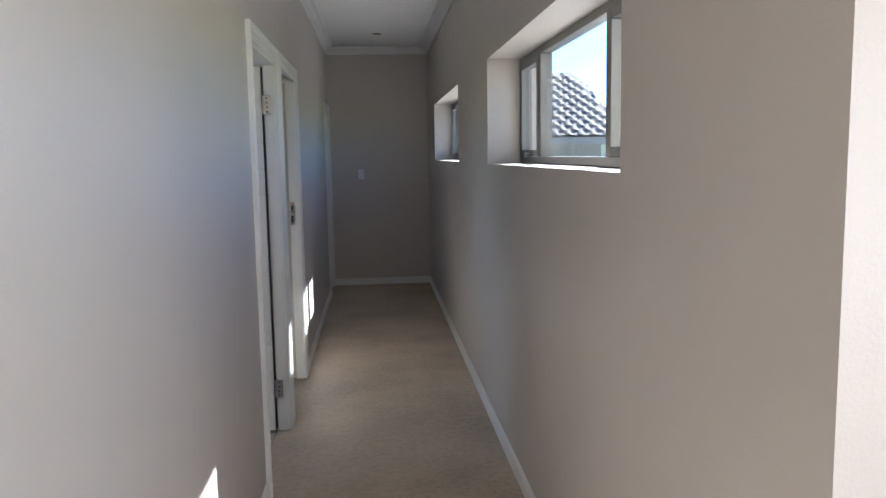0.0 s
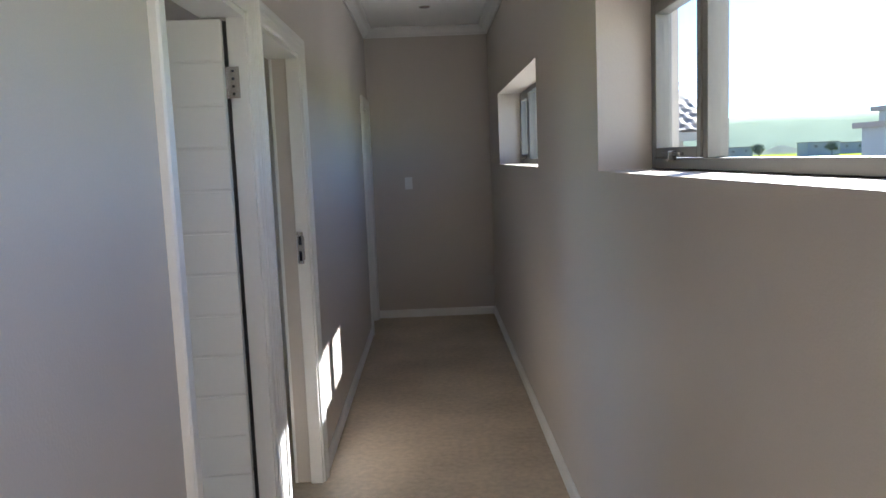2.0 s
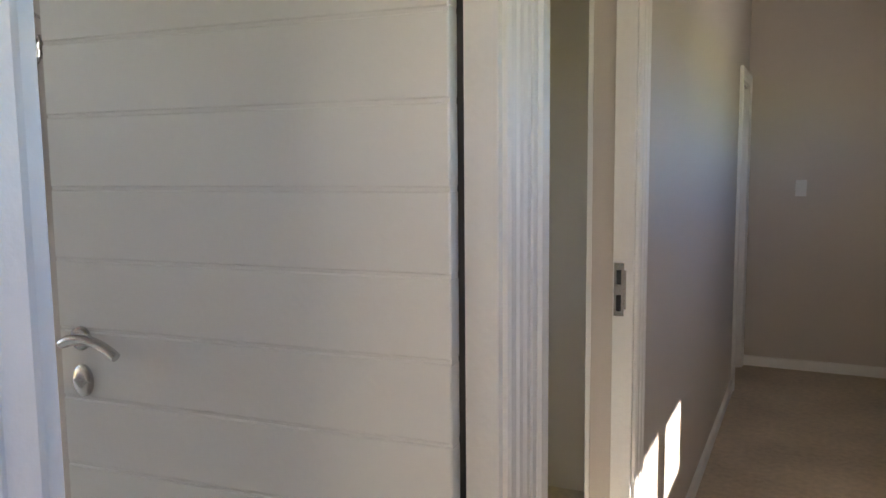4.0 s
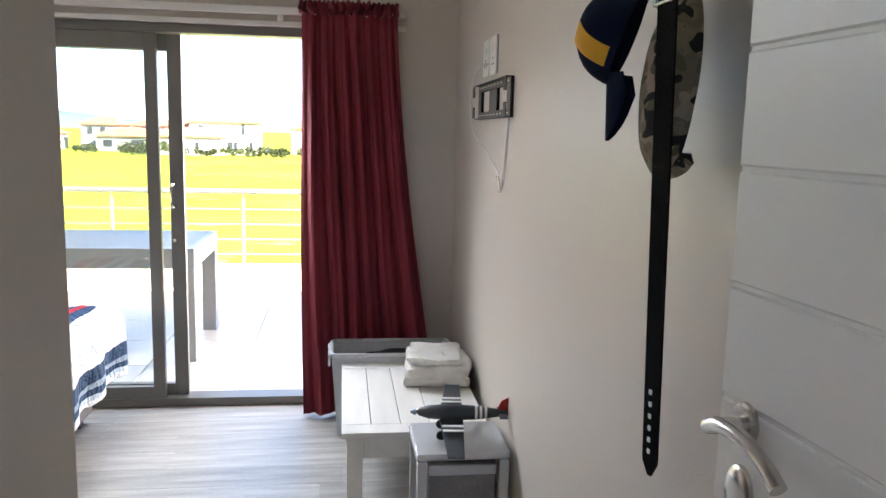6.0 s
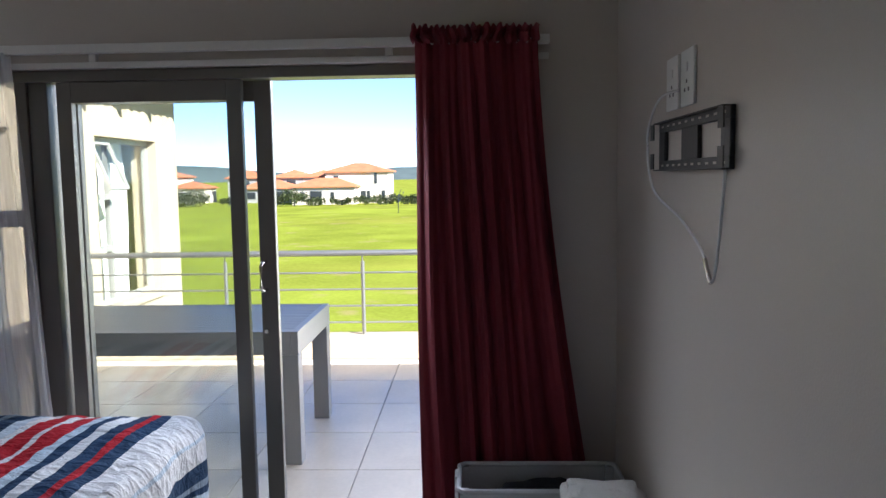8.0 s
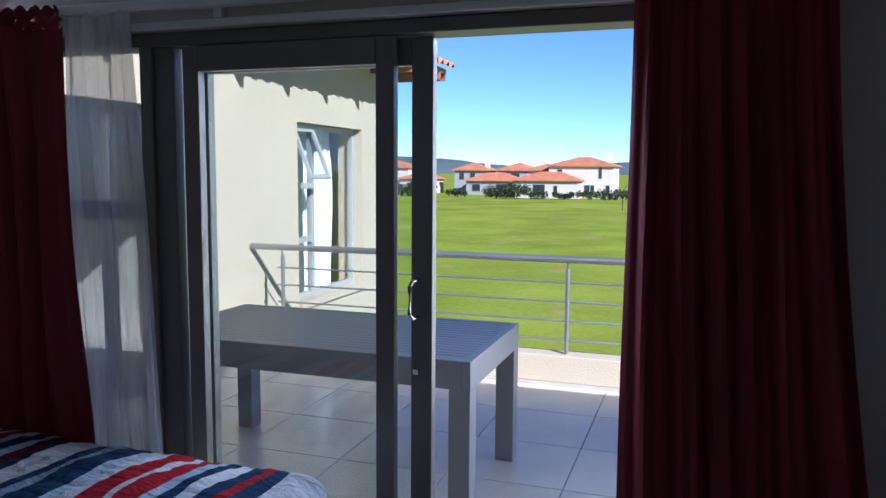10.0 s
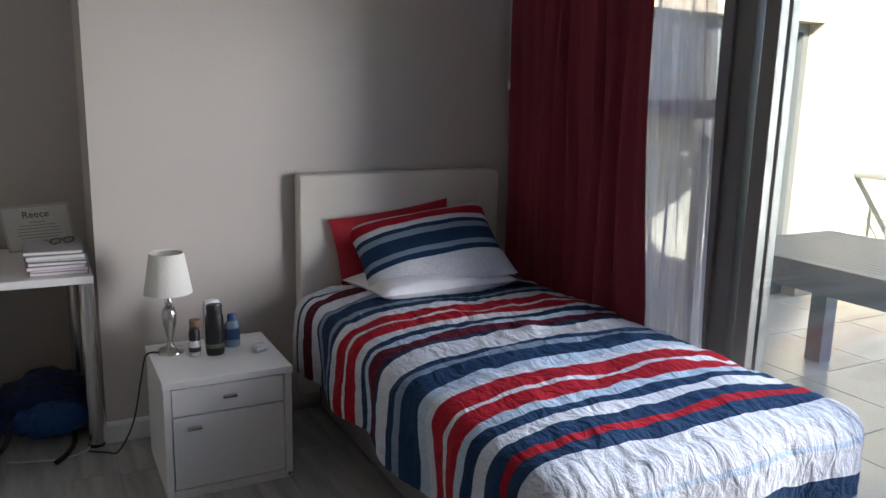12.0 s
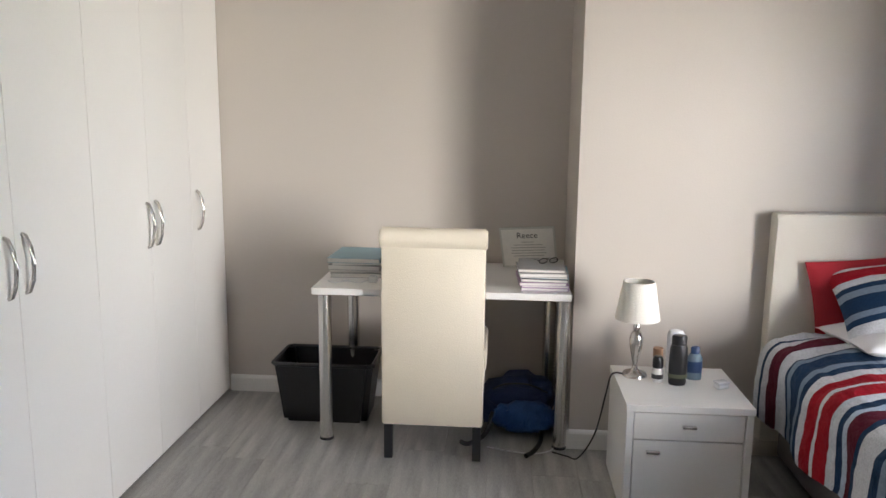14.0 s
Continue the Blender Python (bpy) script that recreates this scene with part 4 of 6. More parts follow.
LAMPSH = mat("cream_fabric_shade", (0.8, 0.76, 0.68), 0.8, var=0.03, fine=200, bump=0.03)
lamp = thing("table_lamp", (-2.437, 1.70, 0.44), "small table lamp with a turned steel stem, off", "lamp")
part("stem", turned([(0.05, 0), (0.05, 0.006), (0.044, 0.014), (0.02, 0.022), (0.012, 0.032), (0.01, 0.05), (0.016, 0.075), (0.025, 0.12), (0.028, 0.155), (0.02, 0.178), (0.011, 0.186), (0.015, 0.196), (0.015, 0.206), (0.009, 0.215), (0.009, 0.26)], 28), CHROME, lamp, "turned brushed steel stem", True)
bm = grown(sheet(lambda u, v: ((0.088 - 0.026 * v) * math.cos(2 * math.pi * u), (0.088 - 0.026 * v) * math.sin(2 * math.pi * u), 0.235 + 0.152 * v), 40, 3), 0.003)
part("shade", bm, LAMPSH, lamp, "cream tapered fabric shade", True)
part("bulb", turned([(0.012, 0.26), (0.014, 0.285), (0.026, 0.315), (0.028, 0.335), (0.018, 0.36), (0.004, 0.366)], 18), PLASTW, lamp, "", True)
BLACKP = mat("black_plastic", (0.012, 0.012, 0.014), 0.35, var=0.1)


def line(points, n=10):
    """A smooth line through points."""
    out = []
    p = [Vector(q) for q in points]
    for i in range(len(p) - 1):
        a, b, c, d = p[max(0, i - 1)], p[i], p[i + 1], p[min(len(p) - 1, i + 2)]
        for k in range(n):
            t = k / n
            out.append(0.5 * ((2 * b) + (c - a) * t + (2 * a - 5 * b + 4 * c - d) * t * t + (3 * b - a - 3 * c + d) * t ** 3))
    return out + [p[-1]]


part("cable", tube(line([(0.045, 0.0, 0.006), (0.09, 0.0, 0.0), (0.115, 0.03, -0.08), (0.15, 0.02, -0.25), (0.2, -0.08, -0.40), (0.24, -0.16, -0.432), (0.3, -0.2, -0.434)]), 0.0035, 6), BLACKP, lamp, "black lamp cable", True)

WHB, TAN, NAVP = mat("white_gloss_plastic", (0.75, 0.75, 0.75), 0.25, var=0.02), mat("tan_paper_label", (0.35, 0.2, 0.12), 0.6), mat("navy_label", (0.02, 0.05, 0.13), 0.4)
BLUEG = mat("pale_blue_plastic", (0.17, 0.23, 0.28), 0.15, var=0.05)


def bottle(name, label, at, prof, material, cap=None, capm=None, lab=None, labm=None, flat=1.0):
    e = thing(name, (*at, 0.44), label, "bottle", "toiletries on the nightstand")
    for nm, pr, m in (("body", prof, material), ("cap", cap, capm), ("label", lab, labm)):
        if pr:
            bm = turned(pr, 20)
            for v in bm.verts:
                v.co.y *= flat
            part(nm, bm, m, e, "", True)
    return e


bottle("shower_gel_bottle", "tall black shower gel bottle with a dark label", (-2.585, 1.79), [(0.03, 0), (0.034, 0.01), (0.036, 0.07), (0.034, 0.145), (0.03, 0.16)], BLACKP, [(0.029, 0.161), (0.03, 0.19), (0.026, 0.198), (0.01, 0.2)], BLACKP, [(0.0365, 0.03), (0.0367, 0.045)], mat("olive_label", (0.12, 0.13, 0.08), 0.4), 0.62)
bottle("deodorant_roll_on", "white roll-on deodorant with a black cap", (-2.515, 1.76), [(0.02, 0), (0.022, 0.01), (0.022, 0.045), (0.018, 0.056)], WHB, [(0.021, 0.057), (0.021, 0.09), (0.014, 0.103), (0.004, 0.105)], BLACKP, [(0.0224, 0.014), (0.0224, 0.032)], BLACKM)
bottle("body_wash_bottle", "small pale blue bottle with a navy label", (-2.665, 1.72), [(0.028, 0), (0.03, 0.01), (0.03, 0.09), (0.02, 0.105)], BLUEG, [(0.018, 0.106), (0.018, 0.13), (0.014, 0.134)], NAVP, [(0.0306, 0.03), (0.0306, 0.075)], NAVP, 0.6)
bottle("lotion_tube", "tall white lotion bottle behind the others", (-2.60, 1.66), [(0.032, 0), (0.034, 0.01), (0.034, 0.165), (0.028, 0.18), (0.01, 0.185)], WHB, flat=0.6)
bottle("small_jar", "small brown and white glass jar", (-2.53, 1.68), [(0.018, 0), (0.019, 0.06), (0.019, 0.075)], WHB, [(0.02, 0.076), (0.02, 0.112)], TAN)
ec = thing("earphone_case", (-2.745, 1.82, 0.44), "small white earphone case", "case", rz=20)
part("body", boxes(((-0.025, -0.02, 0), (0.025, 0.02, 0.02)), bevel=0.009), WHB, ec, "", True)
part("lid", boxes(((-0.025, -0.02, 0.0205), (0.025, 0.02, 0.03)), bevel=0.004), WHB, ec, "", True)

# ---- desk, chair and what is under and on them ----
desk = thing("desk", (0, 0, 0), "white desk top on round steel legs", "desk")
part("top", boxes(((ALX + 0.018, ALC + 0.018, 0.70), (-1.085, 1.555, 0.73)), bevel=0.003), WHITEB, desk)
for x, y in ((-2.17, 1.435), (-1.085 - 0.03, 1.435), (-2.14, 0.96), (-1.15, 0.96)):
    lg = part("leg", turned([(0.03, 0.01), (0.03, 0.70)], 24, (x, y, 0)), CHROME, desk, "", True)
    part("foot", turned([(0.033, 0), (0.033, 0.011)], 20, (x, y, 0)), BLACKP, lg)
CREAM = mat("cream_leather_upholstery", (0.78, 0.70, 0.56), 0.5, var=0.05, scale=3, fine=180, bump=0.03)
chair = thing("parsons_chair", (-1.615, 1.60, 0), "cream upholstered high-back chair with a rolled top", "chair")
part("backrest", boxes(((-0.215, -0.035, 0.16), (0.215, 0.04, 0.945)), bevel=0.012), CREAM, chair, "", True)
bm = bmesh.new()
prof = [(0.046 * math.cos(a), 0.046 * math.sin(a)) for a in [2 * math.pi * i / 20 for i in range(20)]]
ra = [bm.verts.new((-0.222, 0.01 + p, 0.962 + q)) for p, q in prof]
rb = [bm.verts.new((0.222, 0.01 + p, 0.962 + q)) for p, q in prof]
for i in range(20):
    bm.faces.new((ra[i], ra[(i + 1) % 20], rb[(i + 1) % 20], rb[i]))
bm.faces.new(ra[::-1]), bm.faces.new(rb)
bmesh.ops.bevel(bm, geom=[e for e in bm.edges if abs(e.verts[0].co.x - e.verts[1].co.x) < 1e-6], offset=0.008, segments=2, affect="EDGES")
part("roll", bm, CREAM, chair, "rolled upholstered top edge", True)
part("seat", boxes(((-0.225, -0.46, 0.37), (0.225, -0.036, 0.48)), bevel=0.025), CREAM, chair, "", True)
part("seat_skirt", boxes(((-0.215, -0.45, 0.30), (0.215, -0.036, 0.369)), bevel=0.004), CREAM, chair)
for x, y in ((-0.19, 0.0), (0.19, 0.0), (-0.19, -0.42), (0.19, -0.42)):
    part("leg", boxes(((x - 0.018, y - 0.018, 0), (x + 0.018, y + 0.018, 0.159 if y > -0.1 else 0.299)), bevel=0.002), BLACKM, chair, "dark wooden leg")

PAPER, PINKP, BLUEP, GREYP = (mat("white_paper", (0.75, 0.73, 0.68), 0.8), vary(mat("pink_exercise_book", (0.42, 0.3, 0.42), 0.6), 0.2), mat("blue_folder", (0.22, 0.36, 0.42), 0.5), vary(mat("grey_book_cover", (0.33, 0.32, 0.3), 0.6), 0.2))


def book(at, w, d, h, rz, cover, label):
    e = thing("book", at, label, "book", "books on the desk", rz)
    part("page_block", boxes(((-w / 2 + 0.003, -d / 2 + 0.003, 0.0015), (w / 2 - 0.003, d / 2 - 0.003, h - 0.0015))), PAPER, e)
    part("cover", boxes(((-w / 2, -d / 2, 0), (w / 2, d / 2, 0.0014)), ((-w / 2, -d / 2, h - 0.0014), (w / 2, d / 2, h)), ((-w / 2 - 0.002, -d / 2, 0), (-w / 2, d / 2, h))), cover, e)
    return e


z = 0.7305
rnd = random.Random(4)
for i, (c, h, lb) in enumerate([(PINKP, 0.013, "thin pink exercise book in a stack"), (PINKP, 0.012, "thin pink exercise book in a stack"), (PINKP, 0.014, "thin pink exercise book in a stack"), (GREYP, 0.012, "grey soft-cover book in a stack"), (BLUEP, 0.01, "thin blue exercise book in a stack"), (GREYP, 0.016, "grey soft-cover book in a stack"), (GREYP, 0.012, "grey book lying on top of a stack")]):
    book((-2.075 + rnd.uniform(-0.012, 0.012), 1.385 + rnd.uniform(-0.015, 0.015), z), 0.20, 0.26, h, rnd.uniform(-5, 5), c, lb)
    z += h + 0.0005
gl = thing("spectacles", (-2.1, 1.36, z), "dark thin-framed spectacles folded on the books", "spectacles", rz=25)
for s in (-1, 1):
    part("rim", tube([(s * 0.026 + 0.02 * math.cos(a), 0.006 * math.sin(a), 0.014 + 0.012 * math.sin(a)) for a in [2 * math.pi * k / 16 for k in range(17)]], 0.0022, 6), BLACKP, gl)
    part("temple", tube([(s * 0.046, 0, 0.016), (s * 0.042, -0.06, 0.012), (s * 0.02, -0.1, 0.003)], 0.0016, 6), BLACKP, gl)
part("bridge", tube([(-0.007, 0, 0.017), (0, 0, 0.02), (0.007, 0, 0.017)], 0.0018, 6), BLACKP, gl)
z = 0.7305
for c, h, lb in [(GREYP, 0.02, "grey lever folder in a stack"), (PAPER, 0.012, "white paper pad in a stack"), (GREYP, 0.022, "grey folder in a stack"), (PAPER, 0.01, "white paper pad in a stack"), (BLUEP, 0.022, "pale blue folder on top of a stack")]:
    book((-1.235 + rnd.uniform(-0.01, 0.01), 1.18 + rnd.uniform(-0.01, 0.01), z), 0.24, 0.3, h, rnd.uniform(-4, 4), c, lb)
    z += h + 0.0005
card = thing("name_card", (-2.035, 1.03, 0.7305), "white framed card with a printed name and text", "card", rz=-14)
cm = pose(0, 0, 0.012, -12, 5, 0)
bm = boxes(((-0.135, -0.004, 0.0), (0.135, 0.004, 0.205)), bevel=0.002)
bm.transform(cm)
part("board", bm, mat("pale_grey_frame", (0.55, 0.55, 0.5), 0.5), card)
bm = boxes(((-0.125, 0.0042, 0.01), (0.125, 0.0052, 0.195)))
bm.transform(cm)
sheet_ob = part("sheet", bm, PAPER, card, "white printed sheet")
txt = bpy.data.curves.new("lettering", "FONT")
txt.body, txt.size, txt.align_x = "Reece", 0.042, "CENTER"
txt.extrude = 0.0004
tmp = bpy.data.objects.new("lettering", txt)
me = bpy.data.meshes.new_from_object(tmp)
bpy.data.objects.remove(tmp)
me.materials.append(BLACKP)
lt = new("lettering", me)
lt.parent = card
lt.matrix_basis = cm @ pose(0, 0.0058, 0.15, 90, 0, 180)
bm = bmesh.new()
for i in range(7):
    w = (0.03, 0.07, 0.085, 0.08, 0.085, 0.075, 0.05)[i]
    box(bm, (-w, 0.0052, 0.128 - i * 0.014), (w, 0.0056, 0.1315 - i * 0.014))
bm.transform(cm)
part("text_bars", bm, GREYP, card, "fine grey lines of print")
ch = thing("charger_cable", (-1.33, 1.42, 0.7305), "white charger with its cable on the desk", "charger")
part("plug", boxes(((-0.02, -0.015, 0), (0.02, 0.015, 0.03)), bevel=0.006), WHB, ch, "", True)
part("cable", tube(line([(0.02, 0, 0.01), (0.06, 0.03, 0.004), (0.12, 0.0, 0.004), (0.16, 0.04, 0.004), (0.2, 0.01, 0.004)]), 0.0025, 6), WHB, ch, "", True)


def tub(name, label, at, wx, wy, h, material, rim=0.025, taper=0.85, lidless=True):
    e = thing(name, at, label, "storage box")
    t = 0.006

    def shell(k, z, inset=0.0):
        return [(sx * (wx / 2 * k - inset), sy * (wy / 2 * k - inset), z) for sx, sy in ((-1, -1), (1, -1), (1, 1), (-1, 1))]
    bm = bmesh.new()
    loops = [shell(taper, 0), shell(1, h), shell(1, h, t), shell(taper, t, t)]
    vs = [[bm.verts.new(c) for c in lp] for lp in loops]
    for a, b in zip(vs, vs[1:]):
        for i in range(4):
            bm.faces.new((a[i], a[(i + 1) % 4], b[(i + 1) % 4], b[i]))
    bm.faces.new(vs[0][::-1]), bm.faces.new(vs[-1])
    up = [e2 for e2 in bm.edges if abs(e2.verts[0].co.z - e2.verts[1].co.z) > h * 0.5]
    bmesh.ops.bevel(bm, geom=up, offset=0.03, segments=4, affect="EDGES")
    part("body", bm, material, e, "", True)
    rm = []
    for sx, sy, a in ((1, 1, 0),):
        k = 0.02
        pts = [(-wx / 2, -wy / 2 + k), (-wx / 2 + k, -wy / 2), (wx / 2 - k, -wy / 2), (wx / 2, -wy / 2 + k), (wx / 2, wy / 2 - k), (wx / 2 - k, wy / 2), (-wx / 2 + k, wy / 2), (-wx / 2, wy / 2 - k), (-wx / 2, -wy / 2 + k), (-wx / 2 + k, -wy / 2)]
        rm = [(x, y, h) for x, y in pts]
    part("rim", tube(rm, 0.011, 8), material, e, "", True)
    return e


bt = tub("plastic_tub", "black plastic tub on the floor under the desk", (-1.06, 1.13, 0), 0.48, 0.30, 0.29, BLACKP)
part("sticker", boxes(((-0.04, 0.139, 0.1), (0.0, 0.1415, 0.15))), mat("green_sticker", (0.1, 0.35, 0.15), 0.5), bt)
part("lining", boxes(((-0.18, -0.1, 0.2), (0.18, 0.1, 0.215)), bevel=0.006), GREYP, bt, "papers in the tub")
BAG = mat("royal_blue_nylon", (0.012, 0.06, 0.19), 0.6, var=0.25, scale=7, fine=150, bump=0.05)
BAGD = mat("navy_nylon", (0.01, 0.025, 0.09), 0.65, var=0.25, scale=7, fine=150, bump=0.05)
puckers(BAG, 16, 0.03, (1, 1, 1))
puckers(BAGD, 16, 0.03, (1, 1, 1))
bag = thing("backpack", (-1.99, 1.20, 0), "blue backpack slumped on the floor", "backpack")


def lump(w, d, h, seed, n=22):
    bm = bmesh.new()
    bmesh.ops.create_uvsphere(bm, u_segments=n, v_segments=n, radius=1)
    for v in bm.verts:
        c = v.co.copy()
        k = 1 + 0.26 * noise.noise(c * 1.7 + Vector((seed, 0, 0))) + 0.13 * noise.noise(c * 4.5 + Vector((seed, 3, 0)))
        sq = [math.copysign(abs(q) ** 0.75, q) for q in c]
        v.co = (sq[0] * w / 2 * k, sq[1] * d / 2 * k, max(0.0, h / 2 + sq[2] * h / 2 * k))
    return bm


part("main_compartment", lump(0.34, 0.26, 0.25, 1.0), BAGD, bag, "navy main compartment", True)
bm = lump(0.26, 0.12, 0.15, 4.0)
bm.transform(pose(-0.03, 0.12, 0.02))
part("front_pocket", bm, BAG, bag, "bright blue front pocket", True)
part("shoulder_strap", tube(line([(0.12, 0.1, 0.1), (0.15, 0.18, 0.03), (0.22, 0.26, 0.012), (0.26, 0.24, 0.01)]), 0.011, 8), BLACKP, bag, "", True)
part("shoulder_strap", tube(line([(-0.1, 0.12, 0.08), (-0.1, 0.2, 0.02), (-0.07, 0.3, 0.012), (-0.03, 0.36, 0.01)]), 0.011, 8), BLACKP, bag, "", True)
part("zip", tube(line([(-0.13, 0.09, 0.2), (-0.04, 0.125, 0.25), (0.07, 0.12, 0.245), (0.14, 0.07, 0.19)]), 0.004, 6), BLACKP, bag, "", True)
wc = thing("white_cable", (-2.05, 1.47, 0), "white cable lying on the floor", "cable")
part("cord", tube(line([(0.2, 0.0, 0.004), (0.12, 0.03, 0.004), (0.0, 0.05, 0.004), (-0.08, 0.01, 0.004), (-0.1, -0.06, 0.004)]), 0.003, 6), WHB, wc, "", True)

# ---- hook wall of the bedroom ----
HY = HOOK - 0.001
rack = thing("hook_rack", (-1.36, HY, 1.735), "chrome wire hook rack on the wall", "hook rack")
for z in (0.0, 0.026):
    part("rail", tube([(-0.02, -0.028, z), (0.52, -0.028, z)], 0.004, 8), CHROME, rack, "", True)
for i in range(7):
    x = 0.0 + 0.082 * i
    h = part("hook", tube(line([(x, -0.03, 0.02), (x, -0.05, 0.035), (x - 0.006, -0.12, 0.075), (x - 0.012, -0.2, 0.105)]), 0.0028, 8), CHROME, rack, "", True)
    bm = bmesh.new()
    bmesh.ops.create_uvsphere(bm, u_segments=12, v_segments=8, radius=0.009)
    bm.transform(pose(x - 0.012, -0.205, 0.106))
    part("ball", bm, CHROME, h, "", True)
    part("clip", boxes(((x - 0.006, -0.034, -0.01), (x + 0.006, -0.022, 0.038)), bevel=0.002), CHROME, rack)
    part("small_hook", tube(line([(x, -0.03, -0.004), (x, -0.036, -0.02), (x, -0.05, -0.024), (x, -0.056, -0.012)]), 0.0028, 8), CHROME, rack, "", True)
for x in (0.04, 0.45):
    part("wall_mount", turned([(0.012, 0), (0.012, 0.02)], 14), CHROME, rack).matrix_basis = pose(x, -0.001, 0.013, 90, 0, 0)

NAVYC = mat("navy_cap_cloth", (0.006, 0.010, 0.028), 0.9, var=0.2, scale=9, fine=240, bump=0.05, spec=0.1)
YEL = mat("golden_yellow_cloth", (0.75, 0.36, 0.02), 0.8, var=0.1, fine=240, bump=0.04)
CAMO = mat("camouflage_cloth", (0.2, 0.17, 0.12), 0.9, fine=240, bump=0.05)
ct = CAMO.node_tree
cv = ct.nodes.new("ShaderNodeTexNoise")
cv.inputs["Scale"].default_value, cv.inputs["Detail"].default_value, cv.inputs["Distortion"].default_value = 24, 2.5, 1.6
cc = ct.nodes.new("ShaderNodeTexCoord")
ct.links.new(cc.outputs["Object"], cv.inputs["Vector"])
cr = ct.nodes.new("ShaderNodeValToRGB")
cr.color_ramp.interpolation = "CONSTANT"
cr.color_ramp.elements[0].color = (0.20, 0.16, 0.11, 1)
cr.color_ramp.elements[1].position, cr.color_ramp.elements[1].color = 0.5, (0.16, 0.13, 0.09, 1)
ct.links.new(cv.outputs["Fac"], cr.inputs["Fac"])
last = cr.outputs["Color"]
for shift, limit, color in ((3.0, 0.57, (0.30, 0.24, 0.18, 1)), (7.0, 0.58, (0.10, 0.10, 0.06, 1)), (13.0, 0.58, (0.012, 0.011, 0.010, 1))):
    mv = ct.nodes.new("ShaderNodeMapping")
    mv.inputs["Location"].default_value = (shift, shift, 0)
    ct.links.new(cc.outputs["Object"], mv.inputs["Vector"])
    nv = ct.nodes.new("ShaderNodeTexNoise")
    nv.inputs["Scale"].default_value, nv.inputs["Detail"].default_value, nv.inputs["Distortion"].default_value = 21, 1.0, 0.6
    ct.links.new(mv.outputs["Vector"], nv.inputs["Vector"])
    gt = ct.nodes.new("ShaderNodeMath")
    gt.operation = "GREATER_THAN"
    gt.inputs[1].default_value = limit
    ct.links.new(nv.outputs["Fac"], gt.inputs[0])
    mx = ct.nodes.new("ShaderNodeMix")
    mx.data_type = "RGBA"
    mx.inputs[7].default_value = color
    ct.links.new(gt.outputs[0], mx.inputs[0])
    ct.links.new(last, mx.inputs[6])
    last = mx.outputs[2]
ct.links.new(last, ct.nodes["Principled BSDF"].inputs["Base Color"])


def dome(a, b, c, cut=-0.15, n=26, seed=0.0):
    """A soft cap crown: half an egg, a little dented."""
    def fn(u, v):
        th, ph = 2 * math.pi * u, (math.pi / 2 + 0.12) * v
        k = 1 + 0.05 * noise.noise(Vector((math.cos(th) * 2, math.sin(th) * 2, v * 3 + seed)))
        return (a * k * math.sin(ph) * math.cos(th), b * k * math.sin(ph) * math.sin(th), c * k * math.cos(ph))
    bm = sheet(fn, n, 12)
    bmesh.ops.remove_doubles(bm, verts=bm.verts, dist=0.0006)
    return grown(bm, 0.003)


def peak(w, length, bend, n=14):
    """A curved cap peak reaching along +y."""
    def fn(u, v):
        s = 2 * u - 1
        return (s * w * (1 - 0.12 * v), length * v * math.sqrt(max(0.0, 1 - (abs(s) ** 2.4) * 0.92)), -bend * s * s - 0.012 * v)
    return grown(sheet(fn, n, 8), 0.004)


# navy cap hung by its rear strap: crown away from the wall, peak down
cap = thing("cap", (-1.328, 5.0, 1.66), "navy cap with a yellow band hanging on a hook", "cap")
cup, cfront = Vector((-0.45, -0.82, 0.33)).normalized(), Vector((-0.17, -0.30, -0.94)).normalized()
cup = (cup - cfront * cup.dot(cfront)).normalized()
cside = cfront.cross(cup)
cm = Matrix((cside, cfront, cup)).transposed().to_4x4()


def cap_panel(u, v):
    """A strip over the crown from its top down to the rim."""
    ph = 0.5 + 1.05 * v
    th = 2.62 + (u - 0.5) * 0.42 / max(0.45, math.sin(ph))
    return (0.0695 * math.sin(ph) * math.cos(th), 0.0885 * math.sin(ph) * math.sin(th), 0.0815 * math.cos(ph))


for nm, bm, m, lb in (("crown", dome(0.066, 0.085, 0.078), NAVYC, ""), ("peak", peak(0.058, 0.115, 0.034), NAVYC, "curved navy peak"), ("band", grown(sheet(cap_panel, 6, 14), 0.002), YEL, "golden yellow panel"),
                      ("strap", tube(line([(-0.035, -0.075, -0.004), (-0.015, -0.1, -0.008), (0.015, -0.1, -0.008), (0.035, -0.075, -0.004)]), 0.006, 8), NAVYC, "rear strap hooked over the rack")):
    if nm == "peak":
        bm.transform(pose(0, 0.066, 0.002, -16, 0, 0))
    bm.transform(cm)
    part(nm, bm, m, cap, lb, True)
# camouflage cap, flat against the wall
cap2 = thing("cap", (-1.238, 5.078, 1.575), "camouflage cap hanging on the hook rack", "cap")
for nm, bm, lb in (("crown", dome(0.072, 0.15, 0.05, seed=7.0), ""), ("peak", peak(0.062, 0.045, 0.02), "camouflage peak")):
    if nm == "peak":
        bm.transform(pose(0, -0.105, 0.004, 0, 0, 180))
    bm.transform(pose(0, -0.02, 0, 86, 4, 0))
    part(nm, bm, CAMO, cap2, lb, True)
BELT = mat("black_leather_belt", (0.0035, 0.0035, 0.004), 0.6, var=0.2, fine=160, bump=0.04, spec=0.06)
belt = thing("belt", (-1.12, 4.985, 1.71), "black leather belt hanging from a hook", "belt")


